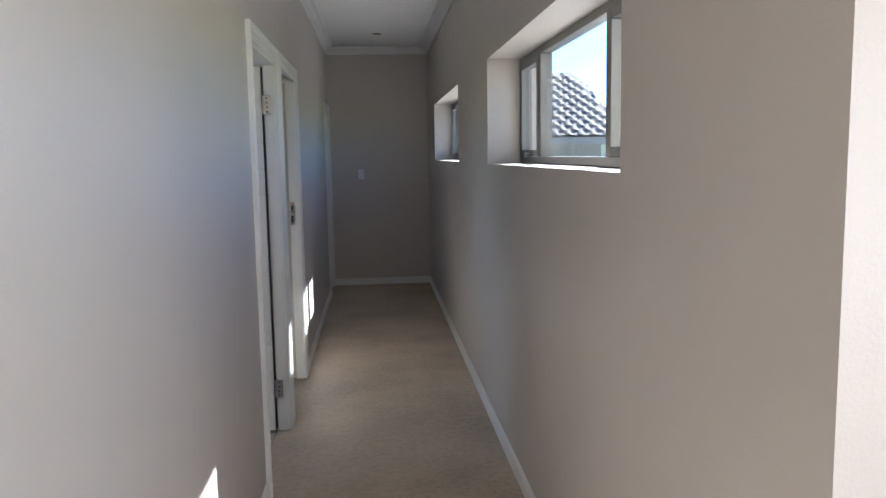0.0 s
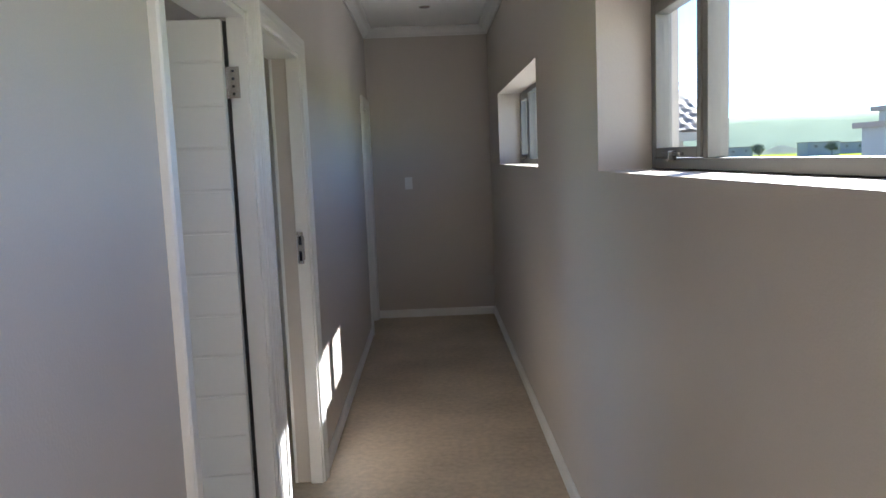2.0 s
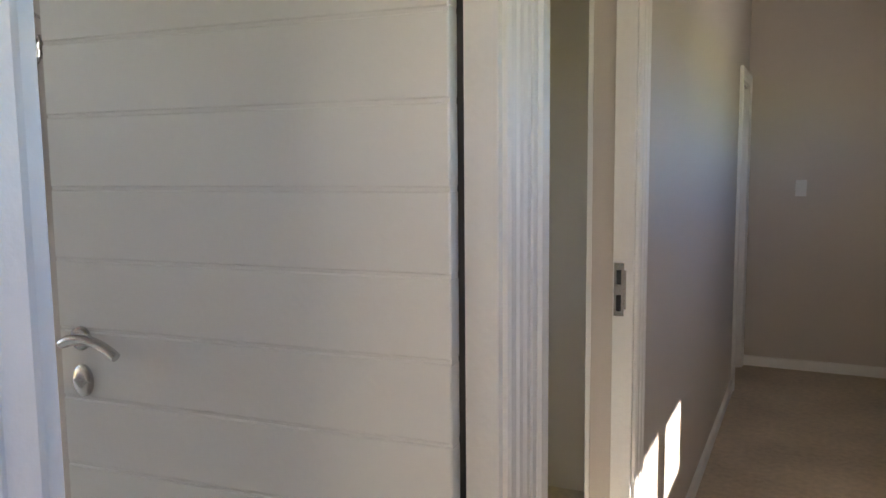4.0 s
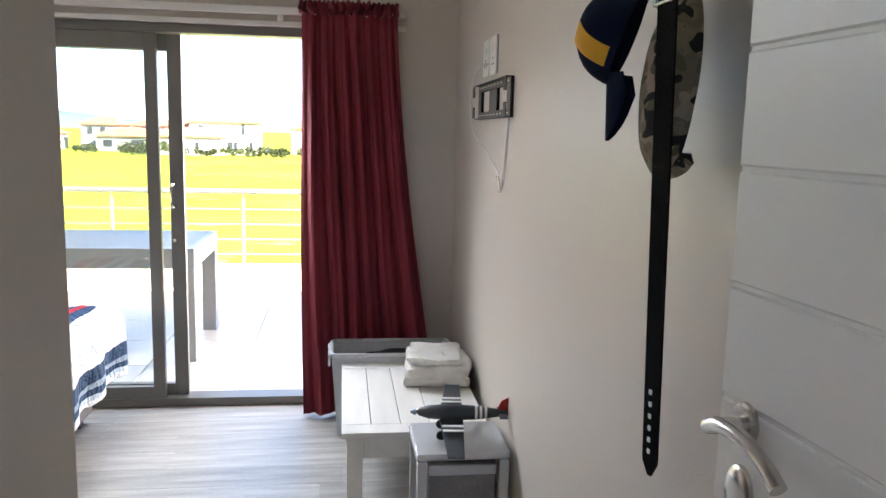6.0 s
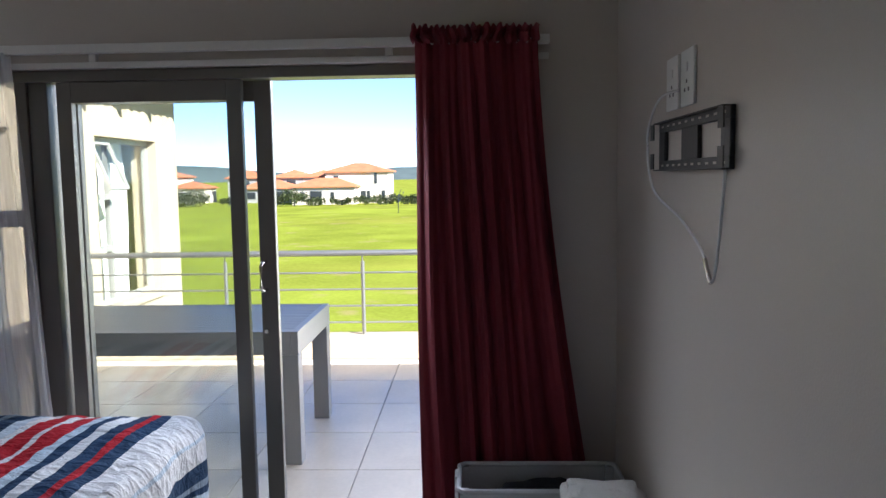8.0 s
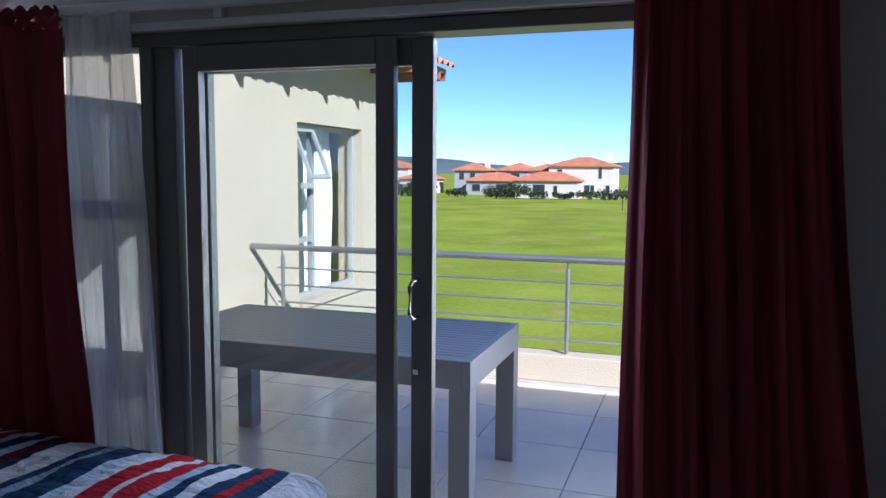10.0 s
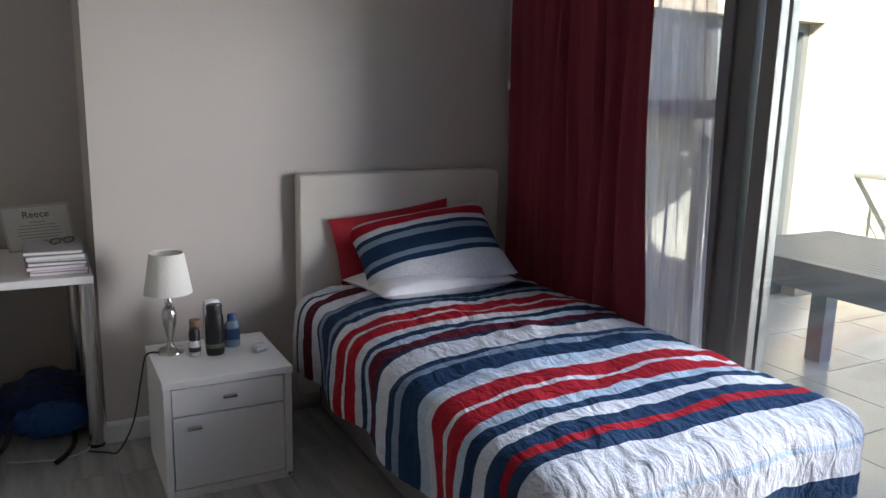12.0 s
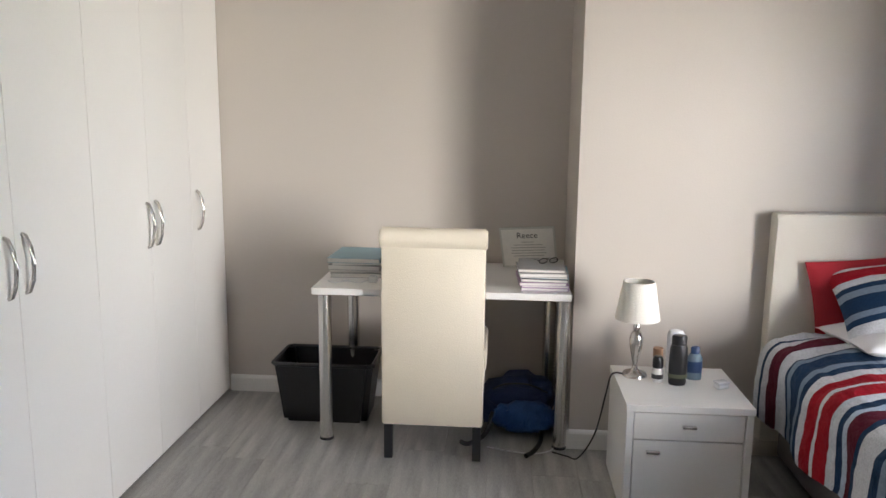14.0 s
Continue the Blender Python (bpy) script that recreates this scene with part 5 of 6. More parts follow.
def strap(u, v):
    z = -0.83 * v
    y = 0.102 * v
    w = 0.0185 * (1 if v < 0.965 else 1 - (v - 0.965) / 0.035 * 0.75)
    return (0.93 * w * (2 * u - 1) - 0.185 * v, y + 0.36 * w * (2 * u - 1), z)


part("strap", grown(sheet(strap, 4, 60), 0.004), BELT, belt)
part("buckle", tube([(-0.024, -0.006, 0.01), (0.024, -0.006, 0.01), (0.026, -0.006, -0.03), (-0.026, -0.006, -0.03), (-0.024, -0.006, 0.01), (0.02, -0.006, 0.01)], 0.0035, 8), CHROME, belt, "steel buckle")
for i in range(6):
    part("eyelet", boxes(((-0.148 - i * 0.0053 - 0.004, 0.0775 + i * 0.0029, -0.662 - i * 0.024), (-0.148 - i * 0.0053 + 0.004, 0.0805 + i * 0.0029, -0.654 - i * 0.024))), PLASTW, belt)

br = thing("tv_bracket", (-3.06, HY, 1.625), "black slotted steel television wall bracket", "wall bracket")
bm = bmesh.new()
w, h = 0.325, 0.072
for lo, hi in (((-w, -0.012, h - 0.03), (w, 0, h)), ((-w, -0.012, -h), (w, 0, -h + 0.03)), ((-w, -0.012, -h + 0.03), (-0.26, 0, h - 0.03)), ((0.26, -0.012, -h + 0.03), (w, 0, h - 0.03)), ((-0.075, -0.012, -h + 0.03), (0.075, 0, h - 0.03))):
    box(bm, lo, hi, 0.0015, 1)
part("plate", bm, BLACKM, br)
part("lip", boxes(((-w, -0.03, h - 0.004), (w, -0.0125, h)), ((-w, -0.03, -h), (w, -0.0125, -h + 0.004)), bevel=0.001), BLACKM, br)
for s in (-1, 1):
    part("end_hook", boxes(((s * w - 0.02, -0.034, -h + 0.005), (s * w + 0.02, -0.0305, -0.02)), ((s * w - 0.02, -0.034, 0.02), (s * w + 0.02, -0.0305, h - 0.005)), bevel=0.001), BLACKM, br)
for i in range(10):
    for z in (h - 0.017, -h + 0.013):
        part("slot", boxes(((-0.29 + i * 0.0625, -0.0132, z), (-0.268 + i * 0.0625, -0.0121, z + 0.006))), WALL, br)
for x in (-3.255, -3.10):
    s = thing("wall_socket", (x, HY, 1.80), "white double wall socket above the bracket", "socket", "sockets above the bracket")
    part("plate", boxes(((-0.062, -0.009, -0.075), (0.062, 0, 0.075)), bevel=0.003), PLASTW, s)
    part("switch", boxes(((-0.012, -0.013, 0.015), (0.012, -0.0091, 0.04)), bevel=0.002), PLASTW, s)
    for hx, hz in ((0, -0.01), (-0.018, -0.032), (0.018, -0.032)):
        part("hole", boxes(((hx - 0.005, -0.0098, hz - 0.005), (hx + 0.005, -0.0091, hz + 0.005))), BLACKP, s)
ac = thing("aerial_cable", (0, 0, 0), "thin white aerial cable hanging in a loop", "cable")
part("cord", tube(line([(-3.13, 5.105, 1.77), (-3.3, 5.09, 1.76), (-3.42, 5.085, 1.66), (-3.36, 5.09, 1.5), (-3.1, 5.105, 1.42), (-2.92, 5.11, 1.35), (-2.86, 5.112, 1.285), (-2.83, 5.115, 1.32), (-2.80, 5.118, 1.46), (-2.78, 5.118, 1.57)], 14), 0.004, 6), WHB, ac, "", True)
part("connector", tube([(-2.9, 5.11, 1.335), (-2.855, 5.112, 1.28)], 0.006, 8), CHROME, ac, "", True)

# ---- low table, box, towel, drawers, toy ----
TX0, TX1, TY0, TY1, TZ = -3.67, -2.78, 4.53, 5.095, 0.38
ctab = thing("coffee_table", (0, 0, 0), "low white planked wooden coffee table", "coffee table")
n, fr = 5, 0.09
w = (TY1 - TY0) / n
for i in range(n):
    a, b = TY0 + i * w + 0.0018, TY0 + (i + 1) * w - 0.0018
    if i == 0:
        a = TY0
    part("plank", boxes(((TX0 + fr, a, TZ - 0.022), (TX1 - fr, b, TZ)), bevel=0.0015), WOODW, ctab)
for x0, x1 in ((TX0, TX0 + fr - 0.002), (TX1 - fr + 0.002, TX1)):
    part("breadboard_end", boxes(((x0, TY0, TZ - 0.022), (x1, TY1, TZ + 0.0005)), bevel=0.002), WOODW, ctab)
for x in (TX0 + 0.02, TX1 - 0.08):
    for y in (TY0 + 0.02, TY1 - 0.08):
        part("leg", boxes(((x, y, 0), (x + 0.06, y + 0.06, TZ - 0.023)), bevel=0.003), WOODW, ctab)
part("apron", boxes(((TX1 - 0.045, TY0 + 0.081, TZ - 0.11), (TX1 - 0.025, TY1 - 0.081, TZ - 0.023)), bevel=0.002), WOODW, ctab)
part("apron", boxes(((TX0 + 0.025, TY0 + 0.081, TZ - 0.11), (TX0 + 0.045, TY1 - 0.081, TZ - 0.023)), bevel=0.002), WOODW, ctab)
part("apron", boxes(((TX0 + 0.081, TY0 + 0.03, TZ - 0.11), (TX1 - 0.081, TY0 + 0.05, TZ - 0.023)), bevel=0.002), WOODW, ctab)
part("apron", boxes(((TX0 + 0.081, TY1 - 0.05, TZ - 0.11), (TX1 - 0.081, TY1 - 0.03, TZ - 0.023)), bevel=0.002), WOODW, ctab)
CLEARP = mat("clear_milky_plastic", (0.72, 0.73, 0.75), 0.2, var=0.05)
CLEARP.node_tree.nodes["Principled BSDF"].inputs["Transmission Weight"].default_value = 0.35
CLEARP.node_tree.nodes["Principled BSDF"].inputs["Roughness"].default_value = 0.25
sb = tub("storage_box", "clear plastic storage box with dark clothes", (-3.795, 4.78, 0), 0.27, 0.60, 0.42, CLEARP, taper=0.9)
bm = lump(0.22, 0.52, 0.34, 6.0)
bm.transform(pose(0, 0, 0.05))
part("clothes", bm, mat("dark_clothing", (0.015, 0.016, 0.022), 0.9, var=0.3, scale=12), sb, "dark folded clothes", True)
part("latch", boxes(((-0.06, -0.318, 0.33), (0.02, -0.304, 0.43)), bevel=0.005), CLEARP, sb)
TOWEL = mat("white_terry_cotton", (0.72, 0.7, 0.66), 0.95, var=0.08, scale=12, fine=300, bump=0.12)
puckers(CAMO, 18, 0.012, (1, 1, 1))
puckers(TOWEL, 14, 0.03, (1, 1, 1))
tw = thing("towel", (-3.43, 4.965, TZ), "folded white towel lying on the coffee table", "towel", rz=-6)
for i, (a, b, z0, z1) in enumerate(((0.175, 0.15, 0.0, 0.052), (0.17, 0.145, 0.046, 0.1), (0.14, 0.12, 0.094, 0.135))):
    bm = boxes(((-a, -b, z0), (a, b, z1)), bevel=0.02)
    bmesh.ops.subdivide_edges(bm, edges=[e for e in bm.edges if e.calc_length() > 0.08], cuts=9, use_grid_fill=True)
    for v in bm.verts:
        v.co += Vector((noise.noise(v.co * 8 + Vector((i, 0, 0))), noise.noise(v.co * 8 + Vector((0, 5 + i, 0))), noise.noise(v.co * 7 + Vector((0, 0, 9 + i))))) * 0.024
        v.co.z = max(v.co.z, 0.0)
        if i == 2:
            v.co += Vector((0.02, -0.012, 0))
    part("fold", bm, TOWEL, tw, "", True)
dru = thing("drawer_unit", (-2.645, 4.945, 0), "small clear plastic drawer unit beside the table", "drawer unit")
part("lid", boxes(((-0.15, -0.165, 0.385), (0.15, 0.165, 0.415)), bevel=0.013), CLEARP, dru, "milky plastic lid", True)
SMOKE = mat("smoky_clear_plastic", (0.2, 0.19, 0.19), 0.18, var=0.3, scale=9)
for k, z0 in enumerate((0.20, 0.015)):
    d = part("drawer", boxes(((-0.13, -0.12, z0 + 0.012), (0.125, 0.12, z0 + 0.165)), bevel=0.008), SMOKE, dru, "clear drawer with dark contents")
    part("front_lip", boxes(((0.126, -0.118, z0 + 0.13), (0.14, 0.118, z0 + 0.165)), bevel=0.004), CLEARP, d)
for y in (-0.16, 0.125):
    for x in (-0.148, 0.113):
        part("post", boxes(((x, y, 0.0), (x + 0.035, y + 0.035, 0.384)), bevel=0.005), CLEARP, dru)
for z in (0.0, 0.19):
    part("frame", boxes(((-0.112, -0.124, z), (0.145, 0.124, z + 0.012)), bevel=0.003), CLEARP, dru)

MODEL = mat("dark_green_model_paint", (0.035, 0.042, 0.05), 0.45, var=0.2)
REDP, WHP = mat("red_model_paint", (0.45, 0.03, 0.03), 0.45), mat("white_model_paint", (0.7, 0.7, 0.68), 0.45)
pl = thing("toy_plane", (-2.655, 4.96, 0.415), "dark model aeroplane with invasion stripes", "toy plane", rz=-6)
hz = 0.085
bm = turned([(0.004, -0.165), (0.014, -0.155), (0.024, -0.12), (0.028, -0.07), (0.028, 0.0), (0.024, 0.06), (0.016, 0.12), (0.009, 0.165)], 18)
bm.transform(pose(0, 0, hz, -90, 0, 0))
bm.transform(pose(0, 0, 0))
part("fuselage", bm, MODEL, pl, "", True)
for y in (0.045, 0.062, 0.08):
    bm = turned([(0.0268 - (y - 0.045) * 0.13, 0), (0.0262 - (y - 0.045) * 0.13, 0.009)], 18)
    bm.transform(pose(0, y, hz, -90, 0, 0))
    part("stripe", bm, WHP, pl, "white stripe")
part("spinner", turned([(0.012, 0), (0.01, 0.012), (0.003, 0.022)], 14), BLUEG, pl, "", True).matrix_basis = pose(0, -0.165, hz, 90, 0, 0)


def wing_mesh(s, span, root, tip, dz):
    def fn(u, v):
        c = root + (tip - root) * v
        return (s * (0.02 + span * v), -0.04 + c * (u - 0.5) + 0.012 * v, hz - 0.012 + dz * v)
    return grown(sheet(fn, 3, 8), 0.007)


for s, dz in ((-1, 0.035), (1, -0.055)):
    wp = part("wing", wing_mesh(s, 0.22, 0.085, 0.055, dz), MODEL, pl)
    for k in (0.3, 0.42):
        c = 0.085 - 0.03 * k
        part("wing_stripe", boxes(((s * (0.02 + 0.22 * k) - 0.008, -0.04 - c / 2 + 0.012 * k, hz - 0.0035 + dz * k), (s * (0.02 + 0.22 * k) + 0.008, -0.04 + c / 2 + 0.012 * k, hz - 0.001 + dz * k))), WHP, wp)
part("tail_fin", grown(sheet(lambda u, v: (0, 0.125 + 0.045 * u + 0.015 * v, hz + 0.008 + 0.06 * v * (0.6 + 0.4 * u)), 3, 3), 0.004), REDP, pl, "red tail fin")
part("tailplane", boxes(((-0.06, 0.13, hz - 0.002), (0.06, 0.16, hz + 0.002)), bevel=0.001), MODEL, pl)
part("undercarriage", tube([(0.05, -0.06, hz - 0.02), (0.055, -0.075, 0.02)], 0.003, 6), BLACKP, pl)
for x in (0.055, -0.055):
    part("wheel", turned([(0.016, -0.004), (0.018, 0), (0.016, 0.004)], 16), BLACKP, pl).matrix_basis = pose(x, -0.075, 0.018, 0, 90, 0)
part("undercarriage", tube([(-0.05, -0.06, hz - 0.01), (-0.055, -0.075, 0.02)], 0.003, 6), BLACKP, pl)

# ---- corridor fittings ----
sw = thing("light_switch", (0.364, END, 1.31), "white single light switch on the end wall", "switch")
part("plate", boxes(((-0.036, -0.009, -0.058), (0.036, 0, 0.058)), bevel=0.003), PLASTW, sw)
part("rocker", boxes(((-0.012, -0.014, -0.02), (0.012, -0.0091, 0.02)), bevel=0.002), PLASTW, sw)
for y in (9.0, 6.9, 4.8, 2.7):
    dl = thing("downlight", (0.585, y, H), "small recessed downlight, off", "downlight", "corridor downlights")
    part("rim", turned([(0.028, 0.0), (0.045, 0.0), (0.047, -0.003), (0.042, -0.006), (0.03, -0.004)], 24), CHROME, dl)
    part("lamp_face", turned([(0.0275, -0.0005), (0.0275, -0.002)], 20), BLACKP, dl)

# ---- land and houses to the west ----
# distance haze is mixed into this hill colour
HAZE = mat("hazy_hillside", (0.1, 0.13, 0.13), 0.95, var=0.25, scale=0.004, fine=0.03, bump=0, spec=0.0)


def ridge(radius, a0, a1, height, seed, rough, depth, n=160):
    """A long low hill round the viewer, between two bearings from +y to the left."""
    def fn(u, v):
        a = radians(a0 + (a1 - a0) * u)
        edge = min(1, u * 6, (1 - u) * 6)
        h = height * edge * (0.55 + 0.45 * noise.noise(Vector((u * rough + seed, 0.3, 0)))) * (1 + 0.05 * noise.noise(Vector((u * rough * 9, seed, 0))))
        prof = (0.0, 0.75, 1.0, 0.0)[round(v * 3)]
        r = radius + depth * v
        return (-r * math.sin(a), r * math.cos(a), GZ - 2 + max(0.5, h) * prof)
    return sheet(fn, n, 3)


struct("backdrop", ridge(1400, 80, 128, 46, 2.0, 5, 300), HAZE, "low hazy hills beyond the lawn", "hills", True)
# green paled and greyed in the colour to stand for haze
FARGREEN = mat("haze_tinted_green_hillside", (0.19, 0.225, 0.165), 0.95, var=0.25, scale=0.006, fine=0.03, bump=0, spec=0.0)
struct("backdrop", ridge(900, -70, 10, 88, 7.0, 2, 300), FARGREEN, "long green hill beyond the town, paled by painted haze", "hills", True)
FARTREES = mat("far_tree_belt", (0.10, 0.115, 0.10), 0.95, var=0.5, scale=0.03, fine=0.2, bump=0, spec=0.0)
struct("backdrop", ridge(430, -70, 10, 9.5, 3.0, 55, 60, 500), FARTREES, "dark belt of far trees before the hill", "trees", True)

HWALL = mat("white_house_plaster", (0.54, 0.48, 0.40), 0.85, var=0.05, scale=0.6, fine=8, bump=0.05)
HROOF = mat("clay_tiled_roof", (0.42, 0.15, 0.065), 0.8, var=0.3, scale=0.8, fine=6, bump=0.3)
HDARK = mat("dark_window_glass", (0.03, 0.035, 0.04), 0.1, var=0.1)
GRWALL = mat("grey_house_plaster", (0.3, 0.29, 0.27), 0.85, var=0.08, scale=0.6)


def hip(bm, x0, x1, y0, y1, z, rise, over):
    x0, x1, y0, y1 = x0 - over, x1 + over, y0 - over, y1 + over
    d = min(x1 - x0, y1 - y0) / 2
    b = [bm.verts.new(c) for c in ((x0, y0, z), (x1, y0, z), (x1, y1, z), (x0, y1, z))]
    lo = [bm.verts.new((v.co.x, v.co.y, z - 0.2)) for v in b]
    if x1 - x0 > y1 - y0:
        r = [bm.verts.new((x0 + d, (y0 + y1) / 2, z + rise)), bm.verts.new((x1 - d + 0.01, (y0 + y1) / 2, z + rise))]
        fs = ((b[0], b[1], r[1], r[0]), (b[1], b[2], r[1]), (b[2], b[3], r[0], r[1]), (b[3], b[0], r[0]))
    else:
        r = [bm.verts.new(((x0 + x1) / 2, y0 + d, z + rise)), bm.verts.new(((x0 + x1) / 2, y1 - d + 0.01, z + rise))]
        fs = ((b[0], b[1], r[0]), (b[1], b[2], r[1], r[0]), (b[2], b[3], r[1]), (b[3], b[0], r[0], r[1]))
    for f in fs:
        bm.faces.new(f)
    for i in range(4):
        bm.faces.new((lo[i], lo[(i + 1) % 4], b[(i + 1) % 4], b[i]))
    bm.faces.new(lo[::-1])


def far_house(at, blocks, windows, label, wallm=None, chimney=None):
    """A far house. blocks: y0, y1, depth, eave, rise; its front faces +x. windows: block, y, z, w, h."""
    e = thing("house", at, label, "house", "houses beyond the lawn")
    for i, (y0, y1, front, dep, eave, rise) in enumerate(blocks):
        part("wall", boxes(((front - dep, y0, 0), (front, y1, eave))), wallm or HWALL, e)
        bm = bmesh.new()
        hip(bm, front - dep, front, y0, y1, eave + 0.2, rise, 0.5)
        rf = part("roof", bm, HROOF, e, "terracotta hipped roof")
        if chimney and i == 0:
            part("chimney", boxes(((front - dep / 2, chimney, eave + 0.3), (front - dep / 2 + 0.8, chimney + 0.9, eave + rise + 0.9))), HWALL, rf)
    for front, y, z, w, h in windows:
        wd = part("window", boxes(((front + 0.01, y - w / 2 - 0.08, z - 0.08), (front + 0.05, y + w / 2 + 0.08, z + h + 0.08))), SILV, e)
        part("pane", boxes(((front + 0.051, y - w / 2, z), (front + 0.07, y + w / 2, z + h))), HDARK, wd)
    return e


far_house((-135, -15.5, GZ), [(-5.5, 5.5, 0, 9, 5.4, 1.5), (-10.5, 0.2, 4, 7, 2.9, 1.4), (-10, -4, -3, 8, 4.6, 1.2)],
          [(0, -3.6, 3.4, 0.8, 1.5), (0, 3.3, 3.4, 0.5, 1.8), (0, 2.0, 0.8, 0.6, 1.4), (0, 4.6, 0.8, 0.6, 1.4), (4, -8.6, 0.6, 0.6, 1.5), (4, -6.4, 0.6, 2.0, 1.7), (4, -3.6, 0.6, 0.6, 1.5), (0, 1.1, 0.3, 0.9, 1.9)],
          "white two-storey house with a terracotta hipped roof", chimney=3.8)
far_house((-150, -37, GZ), [(-6, 0.5, 0, 8, 4.6, 1.5), (2.5, 9.5, -2, 8, 4.6, 1.5), (-2, 8, 5, 7, 2.6, 1.5)],
          [(0, -4.5, 2.8, 1.0, 1.4), (0, -2.2, 2.8, 1.0, 1.4), (-2, 6, 3.0, 1.8, 1.2), (5, 5.5, 0.4, 3.2, 1.7), (5, 0.0, 0.7, 1.6, 1.3)], "far terracotta-roofed house with a garage", GRWALL, chimney=-0.6)
far_house((-150, -58, GZ), [(-8, 5, 0, 9, 5.0, 1.6), (4, 11, 2, 7, 2.8, 1.3)], [(0, -5, 3.2, 1.2, 1.3), (0, -1, 3.2, 1.2, 1.3), (2, 7, 0.6, 2.4, 1.5)], "far cream house behind trees with a clay roof")
far_house((-148, 2, GZ), [(-7, 6, 0, 9, 4.6, 1.5)], [(0, -4, 2.8, 1.2, 1.3), (0, 0, 2.8, 1.2, 1.3), (0, 3.6, 0.7, 1.6, 1.6)], "far cream house with a terracotta roof")
far_house((-150, 24, GZ), [(-7, 7, 0, 9, 4.8, 1.6)], [(0, -4, 3, 1.2, 1.3), (0, 2, 3, 1.4, 1.3)], "far cream house with a tiled roof")

LEAF = vary(mat("olive_shrub_leaf", (0.09, 0.11, 0.045), 0.8, var=0.5, scale=2, fine=9), 0.3)


def leafy(spots, seed, leaf=0.22):
    """Clumps of small leaf blades round several centres (x, y, z, radius)."""
    rnd = random.Random(seed)
    verts, faces = [], []
    for cx, cy, cz, r in spots:
        for _ in range(int(150 * r)):
            d = Vector((rnd.gauss(0, 1), rnd.gauss(0, 1), rnd.gauss(0, 0.8))).normalized() * r * rnd.uniform(0.45, 1.05)
            p = Vector((cx, cy, cz)) + d
            a = Vector((rnd.gauss(0, 1), rnd.gauss(0, 1), rnd.gauss(0, 1))).normalized() * leaf
            b = a.orthogonal().normalized() * leaf * 0.6
            k = len(verts)
            verts += [p - a, p + b, p + a, p - b]
            faces.append((k, k + 1, k + 2, k + 3))
    me = bpy.data.meshes.new("leaves")
    me.from_pydata(verts, [], faces)
    me.materials.append(LEAF)
    return me


rnd = random.Random(11)
for k, (x, y, w, h) in enumerate([(-126, -28, 3.4, 2.3), (-126, -24.5, 3.8, 2.7), (-126, -21, 3.0, 1.5), (-127, -17, 3.2, 1.3), (-127, -13, 3.6, 1.6), (-127, -9.6, 3.4, 2.0), (-127, -6, 3.4, 1.8), (-128, -42, 4.2, 3.4), (-130, -46.5, 4, 2.6), (-130, -36, 3.4, 1.6), (-128, -1, 3.6, 1.7), (-130, 5, 4, 2.2), (-134, -51, 4, 2.4)]):
    e = thing("bush", (x, y, GZ), "rounded olive-green garden bush by the lawn", "bush", "bushes before the houses")
    part("stem", tube([(0, 0, 0), (0.1, 0.1, h * 0.5)], 0.12, 6), HDARK, e)
    ob = new("leaves", leafy([(rnd.uniform(-0.8, 0.8), (i - 1.5) * w / 4, h * rnd.uniform(0.35, 0.6), h * rnd.uniform(0.38, 0.5)) for i in range(4)], k))
    ob.parent = e
tr = thing("sapling", (-96, -4.6, GZ), "thin bare sapling standing on the lawn", "tree")
part("trunk", tube([(0, 0, 0), (0.05, 0.02, 1.1), (0.0, 0.1, 2.4)], 0.05, 6), HDARK, tr)
for a, b in (((0, 0.03, 1.2), (0, 0.7, 2.6)), ((0, 0.05, 1.5), (0.1, -0.6, 2.7)), ((0, 0.08, 2.0), (0, 0.4, 3.0))):
    part("branch", tube([a, b], 0.025, 5), HDARK, tr)

# ---- houses to the east ----
# pale ground below the sills, added to reflect neutral light into the corridor
BOUNCE = mat("pale_bounce_ground", (0.34, 0.32, 0.29), 0.9, var=0.15, scale=0.5, fine=12, bump=0.05)
struct("bounce_ground", boxes(((1.6, -30, GZ - 0.1), (30, 60, GZ + 0.02))), BOUNCE, "unseen pale ground added to bounce neutral light indoors", "paving")
DKWALL = mat("weathered_grey_render", (0.22, 0.225, 0.235), 0.9, var=0.12, scale=0.6, fine=20, bump=0.02)
nb = thing("neighbour_house", (0, 0, GZ), "neighbouring house with a grey-brown tiled hipped roof", "house")
ez, e0, e1, r0 = 1.84 - GZ, 0.4, 6.03, 19.7
part("wall", boxes(((0.8, 17.4, 0), (5.45, 23.0, ez))), GRWALL, nb)
bm = bmesh.new()
c = [bm.verts.new(p) for p in ((e0, 16.9, ez), (e1, 16.9, ez), (e1, 22.3, ez), (e0, 22.3, ez), (e0 + 0.6, r0, ez + 1.56), (5.42, r0, ez + 1.56))]
for q in ((0, 1, 5, 4), (1, 2, 5), (2, 3, 4, 5), (3, 0, 4), (0, 3, 2, 1)):
    bm.faces.new([c[i] for i in q])
nr = part("roof", bm, GREYT, nb, "grey-brown tiled roof")
part("fascia", boxes(((e0, 16.88, ez - 0.16), (e1, 16.9, ez))), GRWALL, nr)
nt = mesh_of("roof_tile", barrel(0.27, 0.25, 0.016), GREYT)
slope = math.degrees(math.atan2(1.56, r0 - 16.9))
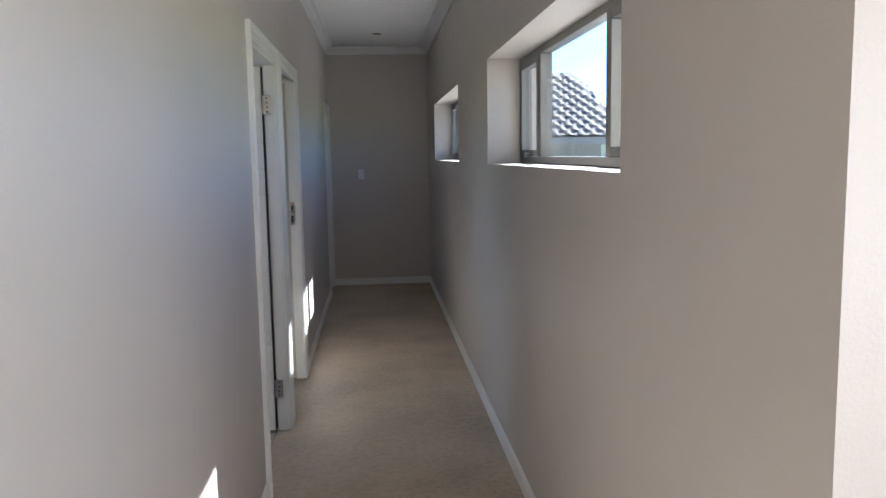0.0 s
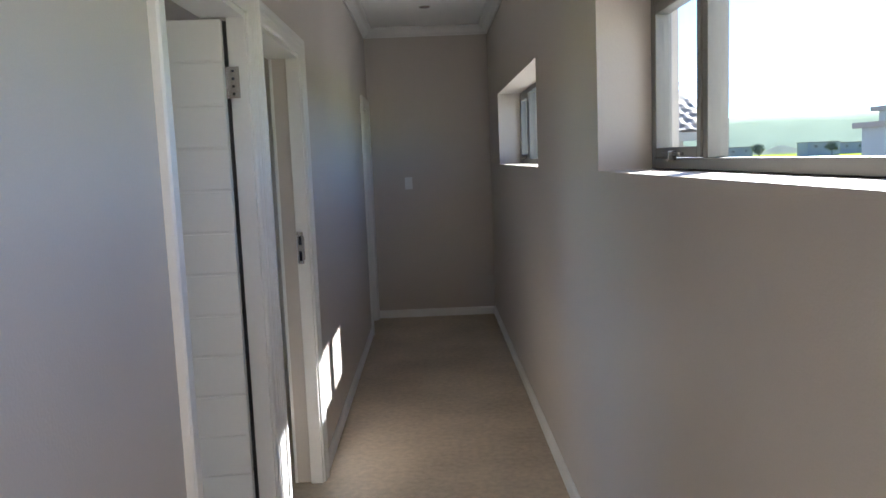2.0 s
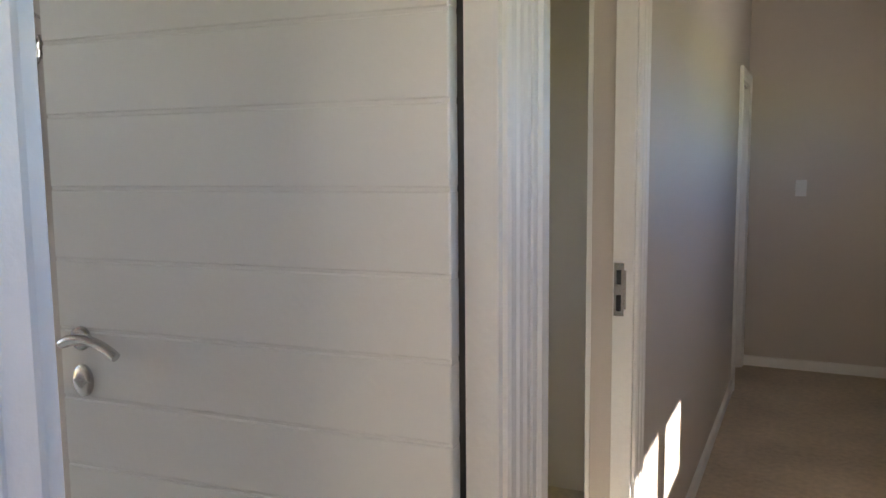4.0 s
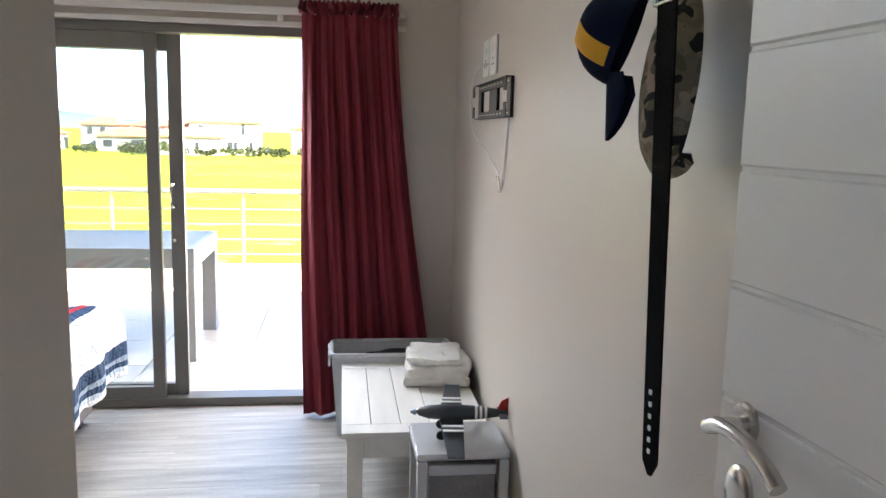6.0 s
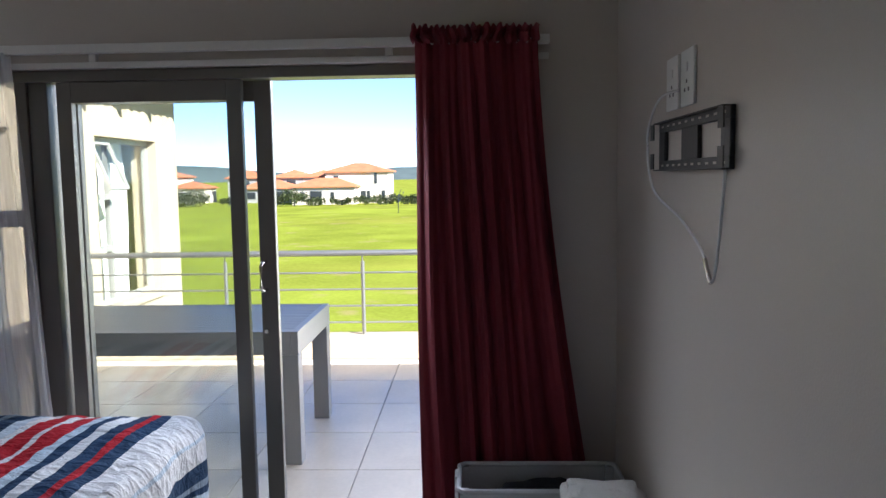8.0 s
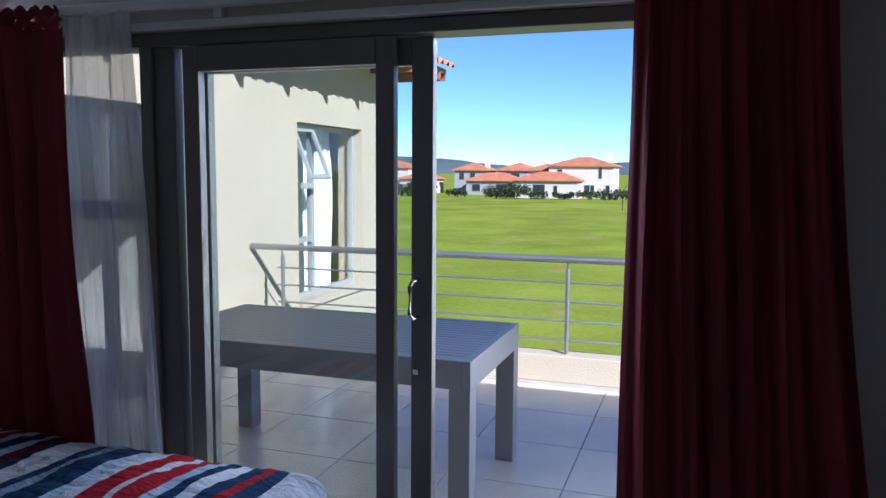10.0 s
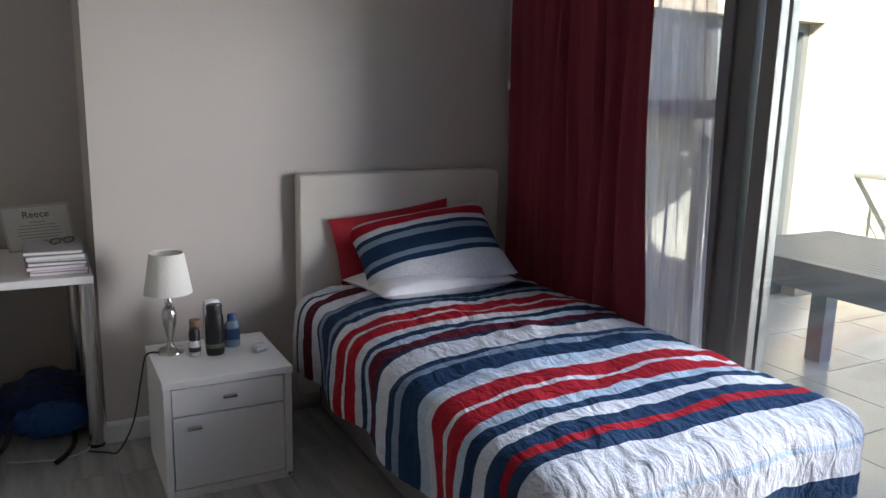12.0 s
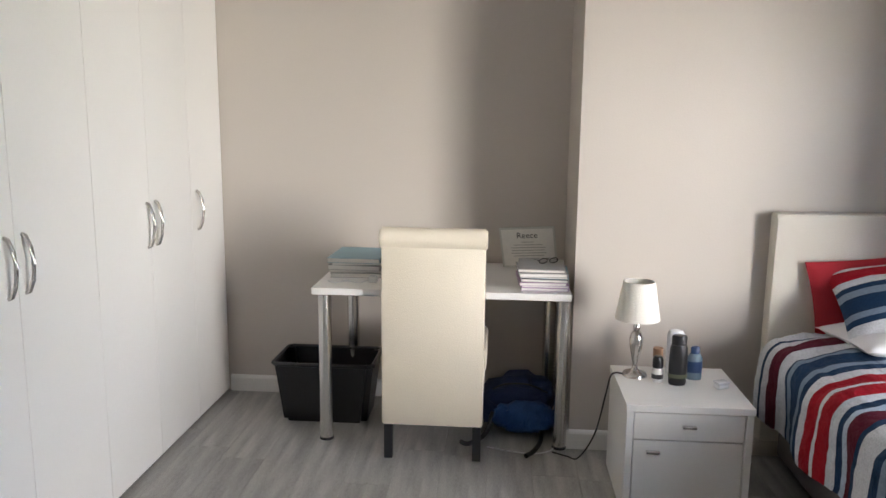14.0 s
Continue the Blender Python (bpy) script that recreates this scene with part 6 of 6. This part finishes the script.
for j in range(15):
    f = j / 15
    x = e0 + 0.2 + 0.6 * f
    while x < e1 - 0.61 * f - 0.1:
        ob = new("roof_tile", nt)
        ob.parent = nr
        ob.matrix_basis = pose(x + (0.135 if j % 2 else 0), 16.88 + f * (r0 - 16.9), ez + 0.02 + 1.56 * f, slope, 0, 0) @ pose(0, 0.23, 0.012, -3, 0, 0)
        x += 0.27
for at, sz, h in (((24.1, 33.4), (8, 8), 5.05), ((27.2, 40.3), (7, 4), 5.98), ((150, 300), (12, 9), 5), ((110, 320), (10, 9), 4.4), ((200, 312), (14, 9), 4.8), ((75, 350), (11, 8), 4.2), ((130, 330), (11, 8), 4.2), ((178, 330), (11, 8), 4.6), ((260, 295), (12, 9), 5)):
    b = thing("town_house", (*at, GZ), "flat grey town house seen through the corridor windows", "house", "town houses")
    part("wall", boxes(((-sz[0] / 2, -sz[1] / 2, 0), (sz[0] / 2, sz[1] / 2, h))), DKWALL, b)
    part("roof", boxes(((-sz[0] / 2 - 0.3, -sz[1] / 2 - 0.3, h + 0.001), (sz[0] / 2 + 0.3, sz[1] / 2 + 0.3, h + 0.25))), GREYT, b)
    for i in (-1, 1):
        w = part("window", boxes(((i * sz[0] / 4 - 0.7, -sz[1] / 2 - 0.04, h - 2.2), (i * sz[0] / 4 + 0.7, -sz[1] / 2 - 0.002, h - 0.9))), SILV, b)
        part("pane", boxes(((i * sz[0] / 4 - 0.6, -sz[1] / 2 - 0.06, h - 2.1), (i * sz[0] / 4 + 0.6, -sz[1] / 2 - 0.041, h - 1.0))), HDARK, w)
for k, (x, y) in enumerate([(125, 295), (175, 290), (90, 325), (225, 285), (60, 320), (145, 280)]):
    e = thing("tree", (x, y, GZ), "dark round-headed tree among the town houses", "tree", "town trees")
    part("trunk", tube([(0, 0, 0), (0.1, 0, 2.5)], 0.2, 6), HDARK, e)
    ob = new("leaves", leafy([(rnd.uniform(-1.5, 1.5), rnd.uniform(-1.5, 1.5), rnd.uniform(2.4, 4), rnd.uniform(1.2, 1.8)) for i in range(5)], 40 + k, 0.3))
    ob.parent = e

# ---- floor pieces ----
fl = tagged(new("bedroom_floor"), "grey oak laminate plank floor", "floor", "", "structure")
pw, plen = 0.19, 1.28
rnd = random.Random(2)
meshes = {}
j = 0
x = FAC
while x < -0.125:
    x2 = min(x + pw, -0.122)
    y = ALC
    cut = rnd.uniform(0.25, plen)
    while y < HOOK - 0.005:
        y2 = min(y + cut, HOOK)
        key = (round(x2 - x, 3), round(y2 - y, 3))
        if key not in meshes:
            meshes[key] = mesh_of("plank", boxes(((0.0004, 0.0004, -0.008), (x2 - x - 0.0004, y2 - y - 0.0004, 0.0)), bevel=0.0008), PLANK)
        piece("plank", meshes[key], fl, (x, y, 0.0))
        y, cut = y2, plen
    x = x2
part("threshold", boxes(((-0.121, D1[0] + 0.023, 0.0), (-0.06, D1[1] - 0.023, 0.006)), bevel=0.002), CHROME, fl, "metal threshold strip")
bt2 = tagged(new("balcony_tiles"), "large cream ceramic balcony floor tiles", "floor tiles", "", "structure")
ts = 0.61
tm = mesh_of("tile", boxes(((0.003, 0.003, -0.03), (ts - 0.003, ts - 0.003, -0.02)), bevel=0.002), TILE)
for i in range(5):
    for k in range(14):
        x = FACO - 0.005 - ts * (i + 1)
        if x > -7.59 - 0.2:
            piece("tile", tm, bt2, (x, 0.93 + ts * k - 0.07, 0))
